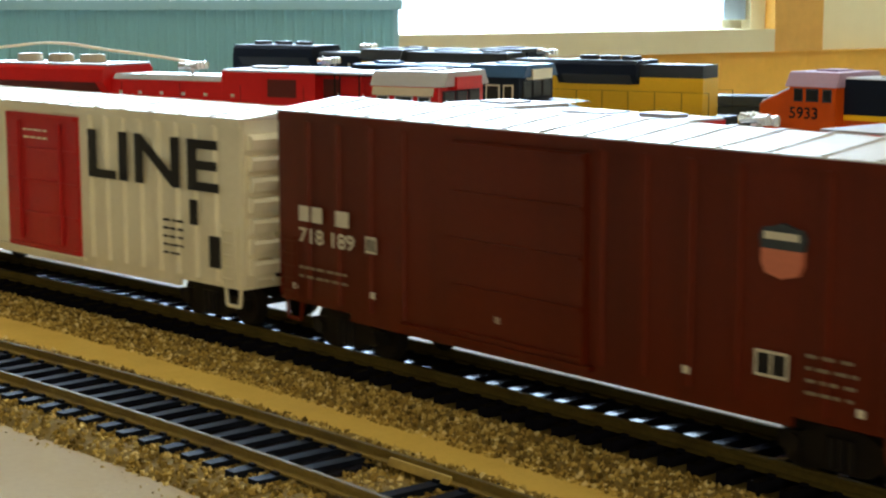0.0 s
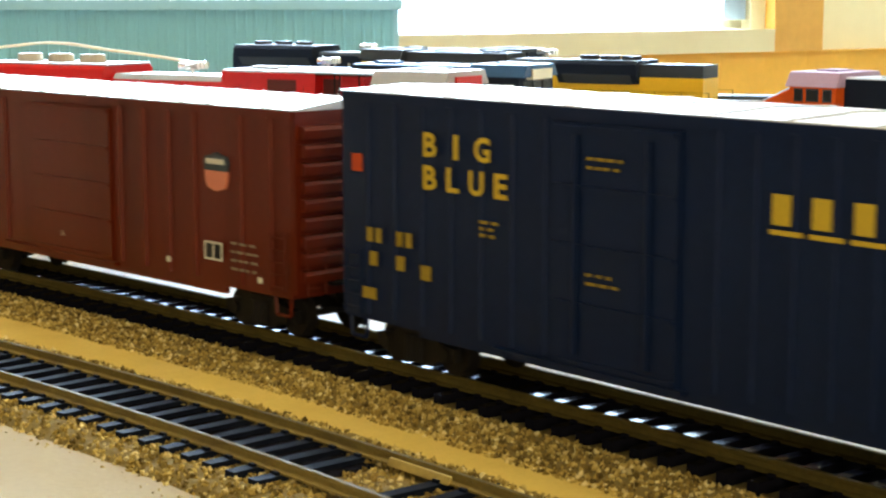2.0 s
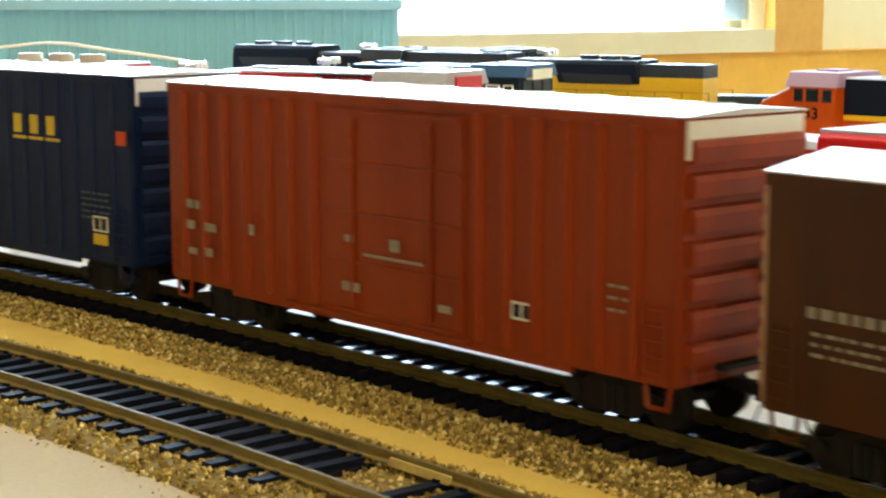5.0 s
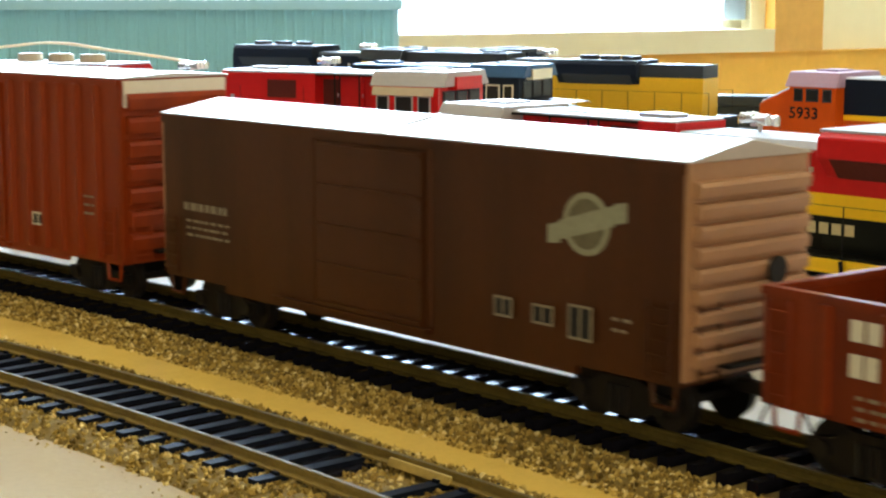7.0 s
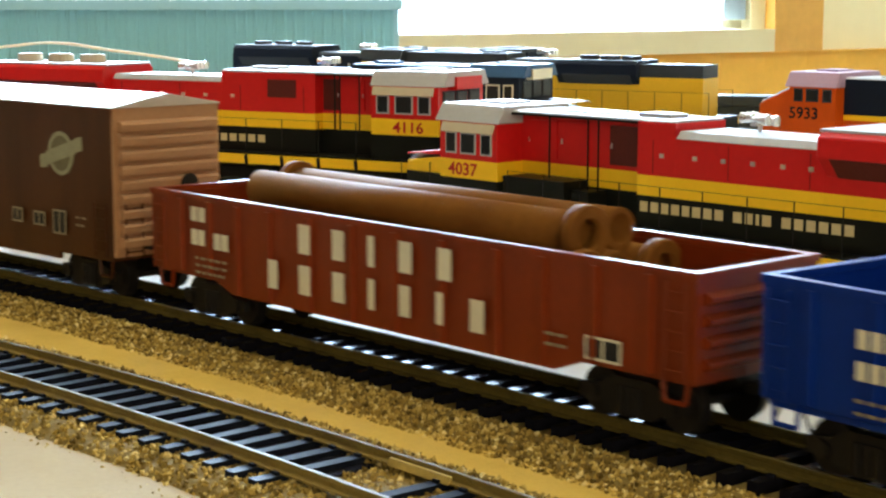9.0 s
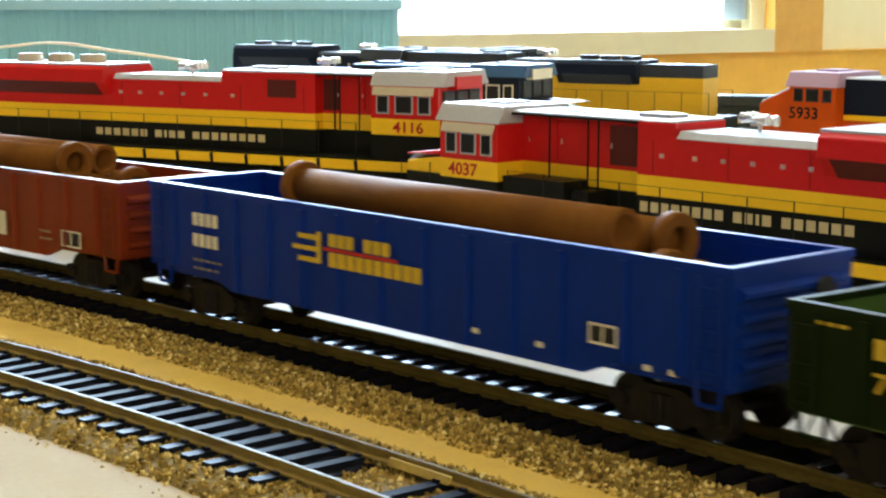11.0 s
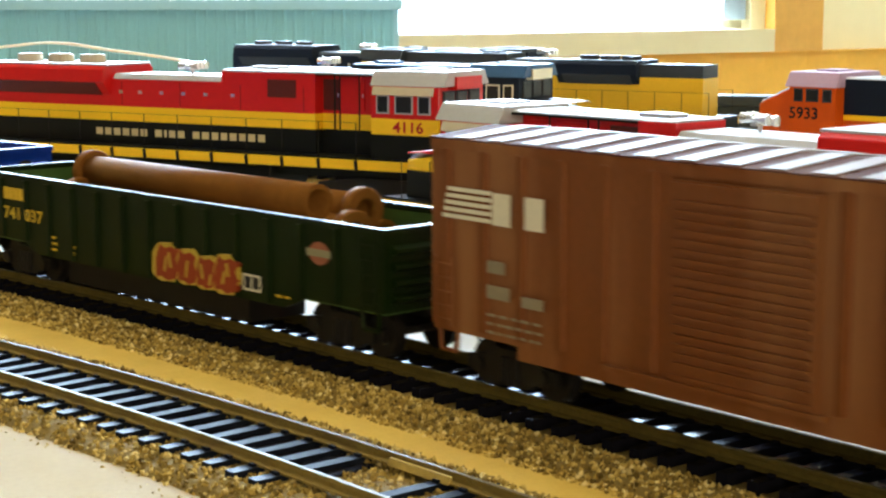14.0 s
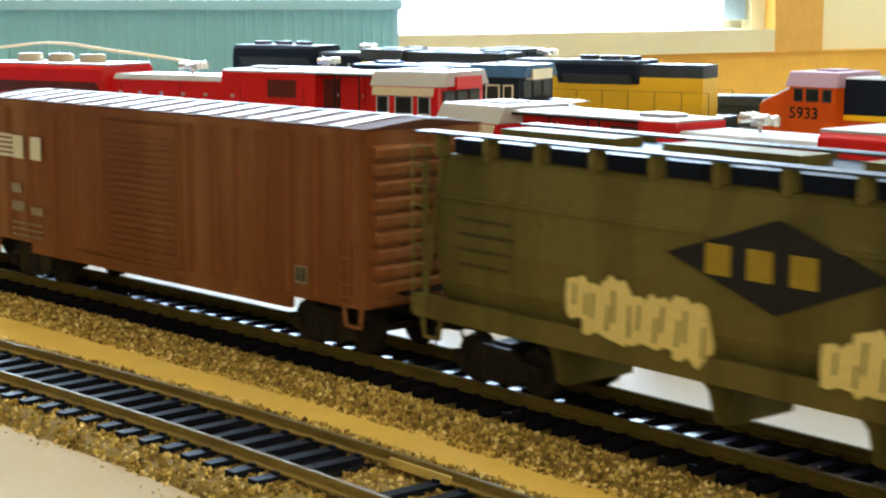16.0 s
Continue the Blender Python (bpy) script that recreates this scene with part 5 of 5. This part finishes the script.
    if number:
        letters(number, 14.5 - number_w / 2, number_z[0], number_z[1] - number_z[0], number_w, -cw - 0.05, lo, number_paint, "cab_number", bold=0.02)
        letters(number, number_x, number_z[0], number_z[1] - number_z[0], number_w, cw + 0.05, lo, number_paint, "cab_number", flip=True, bold=0.02)
    if lettering:
        for s in (-1, 1):
            rows = name_blocks(*name_x, *name_z, ((1, 1, 1, 1, 1, 1), (1, 0.35, 0.9, 1), (1, 1, 1, 0.9, 1, 0.9, 1, 1)), 0.42, 1.3)
            bm = nb()
            for x0, x1, z0, z1 in rows:
                box(bm, x0, x1, min(s * hw, s * (hw + 0.25)), max(s * hw, s * (hw + 0.25)), z0, z1)
            part("hood_lettering", bm, lettering, lo, "cream railway name drawn as letter blocks")
    return lo


def mat_cache(name, colour):
    return MATS.get(name) or mat(name, colour)


def stand(x, y, heading, z=0.0, side=1):
    """Pose of a locomotive whose cab's rear near-side corner is at x, y. side: -1 where it faces the other way."""
    h = radians(heading)
    off = 0.0176
    return pose(x - math.sin(h) * off, y + math.cos(h) * off, z, 0, 0, heading + (180 if side < 0 else 0))


KC = [(20, 29.5, KC_BLACK), (29.5, 35.6, KC_YELLOW), (35.6, 60, KC_RED)]
KC_CAB = [(20, 29.3, KC_BLACK), (29.3, 35.4, KC_YELLOW), (35.4, 60, KC_RED)]
YARD = []
YARD.append(locomotive("red yellow and black locomotive with silver roof, its cab facing away", pose(*LOCO_A[:2], LOCO_A[3], 0, 0, LOCO_A[2]) @ Matrix.Diagonal((1.12, 1, 1, 1)), KC, KC_CAB, KC_ROOF, KC_YELLOW, "4116", DOOR_RED, NAME_GOLD, rad_dark=MAROON, alcove=26.0, number_w=11.8, frame_paint=KC_ROOF))
YARD.append(locomotive("red yellow and black locomotive with silver roof and beige sunshade", pose(*LOCO_B[:2], LOCO_B[3], 0, 0, LOCO_B[2] + 180) @ Matrix.Diagonal((1.03, 1, 1, 1)), KC, KC_CAB, KC_ROOF, KC_YELLOW, "4037", DOOR_RED, NAME_GOLD, rad_dark=MAROON, nose_top=KC_ROOF, alcove=52.0, number_w=13.5, number_x=8.6, box_on=True, frame_paint=KC_ROOF, name_z=(24.7, 27.7), name_x=(-126.0, -53.5)))
NSB = [(20, 60, NAVY_ROOF)]
YARD.append(locomotive("dark blue-grey locomotive with a pale cab front", stand(*LOCO_D), NSB, [(20, 36.5, NAVY_ROOF), (36.5, 60, NAVY_ROOF)], SHEEN_ROOF, NAVY_ROOF, shade=None, headlight=CREAM, short=True, frame_paint=CREAM_ROOF, fans=mesh_of("roof_fan", rod(nb(), (0, 0, 0), (0, 0, 2.2), 5.6, 20), GREY_ROOF)))
UPB = [(20, 40.5, UP_YELLOW), (40.5, 60, GREY_ROOF)]
YARD.append(locomotive("yellow locomotive with dark grey roof", stand(*LOCO_E), UPB, [(20, 46, UP_YELLOW), (46, 60, GREY_ROOF)], GREY_ROOF, UP_YELLOW, shade=None, rad_x=(-146, -98), rad_low=3.6, rad_paint=NAVY_ROOF, fans=mesh_of("roof_fan", rod(nb(), (0, 0, 0), (0, 0, 2.2), 5.6, 20), GREY_ROOF)))
ORB = [(20, 36, OR_ORANGE), (36, 38, KC_YELLOW), (38, 60, NAVY_ROOF)]
YARD.append(locomotive("orange locomotive with black hood top and pale cab roof", stand(LOCO_F[0], LOCO_F[1], LOCO_F[2], LOCO_F[3], -1) @ Matrix.Diagonal((0.77, 1, 1, 1)), ORB, [(20, 60, OR_ORANGE)], KC_ROOF, KC_YELLOW, "5933", DARK, None, (36.0, 40.6), 9.6, glass_z=(42.6, 47.6), lift=0.6, nose_z=(41.0, 48.0), cab_roof=PINK_ROOF, nose_top=KC_ROOF, shade=None))
YARD.append(locomotive("dark grey locomotive far back in the yard", stand(*LOCO_G), NSB, NSB, GREY_ROOF, NAVY_ROOF, shade=None, fans=mesh_of("roof_fan", rod(nb(), (0, 0, 0), (0, 0, 2.2), 5.6, 20), GREY_ROOF)))

# yard tracks under them
for lo, z in zip(YARD, (LOCO_A[3], LOCO_B[3], LOCO_D[3], LOCO_E[3], LOCO_F[3], LOCO_G[3])):
    c, h = lo.matrix_basis.translation, math.degrees(lo.matrix_basis.to_euler().z)
    ln = straight_line(c.x, c.y, h)
    tr = track("yard track under a standing locomotive", ln, -0.235, 0.075, 0.0105, z / MM)
    bd = part("roadbed_strip", sweep(ln, -0.235, 0.075, 0.05, ((-19, -19.9), (19, -19.9), (17, z / MM - 3.7), (-17, z / MM - 3.7))), CORK)
    tagged(bd, "dark cork roadbed strip under a yard track", "roadbed", kind="structure")

# ---- the teal shed ----
shed = thing("shed_building", "long teal corrugated metal model building", "model building", m=pose(BLD[0], BLD[1], -0.02, 0, 0, BLD[2]))
SL, SD, SH = 620.0, 120.0, BLD[3]
part("wall", box(nb(), -SL, 0, 0, SD, 0, SH - 1), TEAL, shed)
me = mesh_of("siding_rib", prism(nb(), ((-1.5, 0.1), (1.5, 0.1), (0.9, -1.1), (-0.9, -1.1)), "z", 0, SH - 6), TEAL)
for i in range(76):
    piece("siding_rib", me, shed, -4 - i * 8.1)
part("roof", soften(box(nb(), -SL - 4, 4, -4, SD + 4, SH - 1, SH + 2.5), 0.6), TEAL_TRIM, shed, "flat roof with pale edge")
part("fascia", soften(box(nb(), -SL - 4.5, 4.5, -4.6, -3.6, SH - 6, SH + 1.6), 0.3), TEAL_TRIM, shed)
part("corner_trim", box(nb(), -3, 1.2, -1.6, 3, 0, SH - 2), TEAL_TRIM, shed)

# a pale cable hanging over the far locomotive
cu = bpy.data.curves.new("cable", "CURVE")
cu.dimensions, cu.bevel_depth, cu.bevel_resolution = "3D", 0.0007, 3
sp = cu.splines.new("BEZIER")
sp.bezier_points.add(len(CABLE_PTS) - 1)
for bp, p in zip(sp.bezier_points, CABLE_PTS):
    bp.co, bp.handle_left_type, bp.handle_right_type = p, "AUTO", "AUTO"
tmp = bpy.data.objects.new("cable", cu)
scene.collection.objects.link(tmp)
me = bpy.data.meshes.new_from_object(tmp.evaluated_get(bpy.context.evaluated_depsgraph_get()))
bpy.data.objects.remove(tmp)
me.materials.clear()
me.materials.append(CABLE)
tagged(new("cable", me), "pale cream cable arching behind the red locomotive", "cable")

# dark stack of spare rail strips behind the yard
stack = thing("rail_stack", "stack of dark grey spare rail strips", "spare rails", m=pose(STACK[0], STACK[1], -0.0199, 0, 0, STACK[2]))
me = mesh_of("rail_strip", soften(box(nb(), -60, 60, -12, 12, 0, 5.4), 0.8), GREY_ROOF)
for i in range(7):
    piece("rail_strip", me, stack, (i % 2) * 3, (i % 3) * 1.0, i * 6.0)


# ---- the train rolls away along its curve ----
SPEED = 0.09115
LAG = ((0, 0.003), (1, -0.00674), (2, -0.01416), (3, -0.02193), (4.2, -0.03043), (5.2, -0.0335), (6.3, -0.03348), (7, -0.03062), (8, -0.02641), (9.2, -0.02254), (11.3, -0.01385), (12, -0.01038), (13, -0.00792), (14, -0.00549), (15, -0.00385), (16, 0.0))


def run(t):
    """How far the train has gone at t seconds, in metres."""
    return SPEED * (t - 8) + float(np.interp(t, [a for a, _ in LAG], [b for _, b in LAG]))


def smooth_run(t):
    return sum(run(min(16, max(0, t + d))) for d in (-0.3, 0.0, 0.3)) / 3 if 0.3 <= t <= 15.7 else run(t)


def on_line(u, t):
    x, y, h = main_line(u - smooth_run(t))
    return pose(x, y, 0, 0, 0, math.degrees(h))


def motions():
    times = [i * 0.5 for i in range(33)]
    for ob, u, _z in CARS:
        walk(ob, [(t, on_line(u, t)) for t in times])
    for ob, u, c, y, z in PIPES:
        walk(ob, [(t, on_line(u, t) @ pose(c * MM, y * MM, z * MM)) for t in times])
    start = smooth_run(0)
    steps = [i / 15 for i in range(241)]
    for ob, x in WHEELS:
        walk(ob, [(t, Matrix.Translation((x * MM, 0, 4.75 * MM)) @ Matrix.Rotation(-(smooth_run(t) - start) / 0.00475, 4, "Y")) for t in steps])


motions()
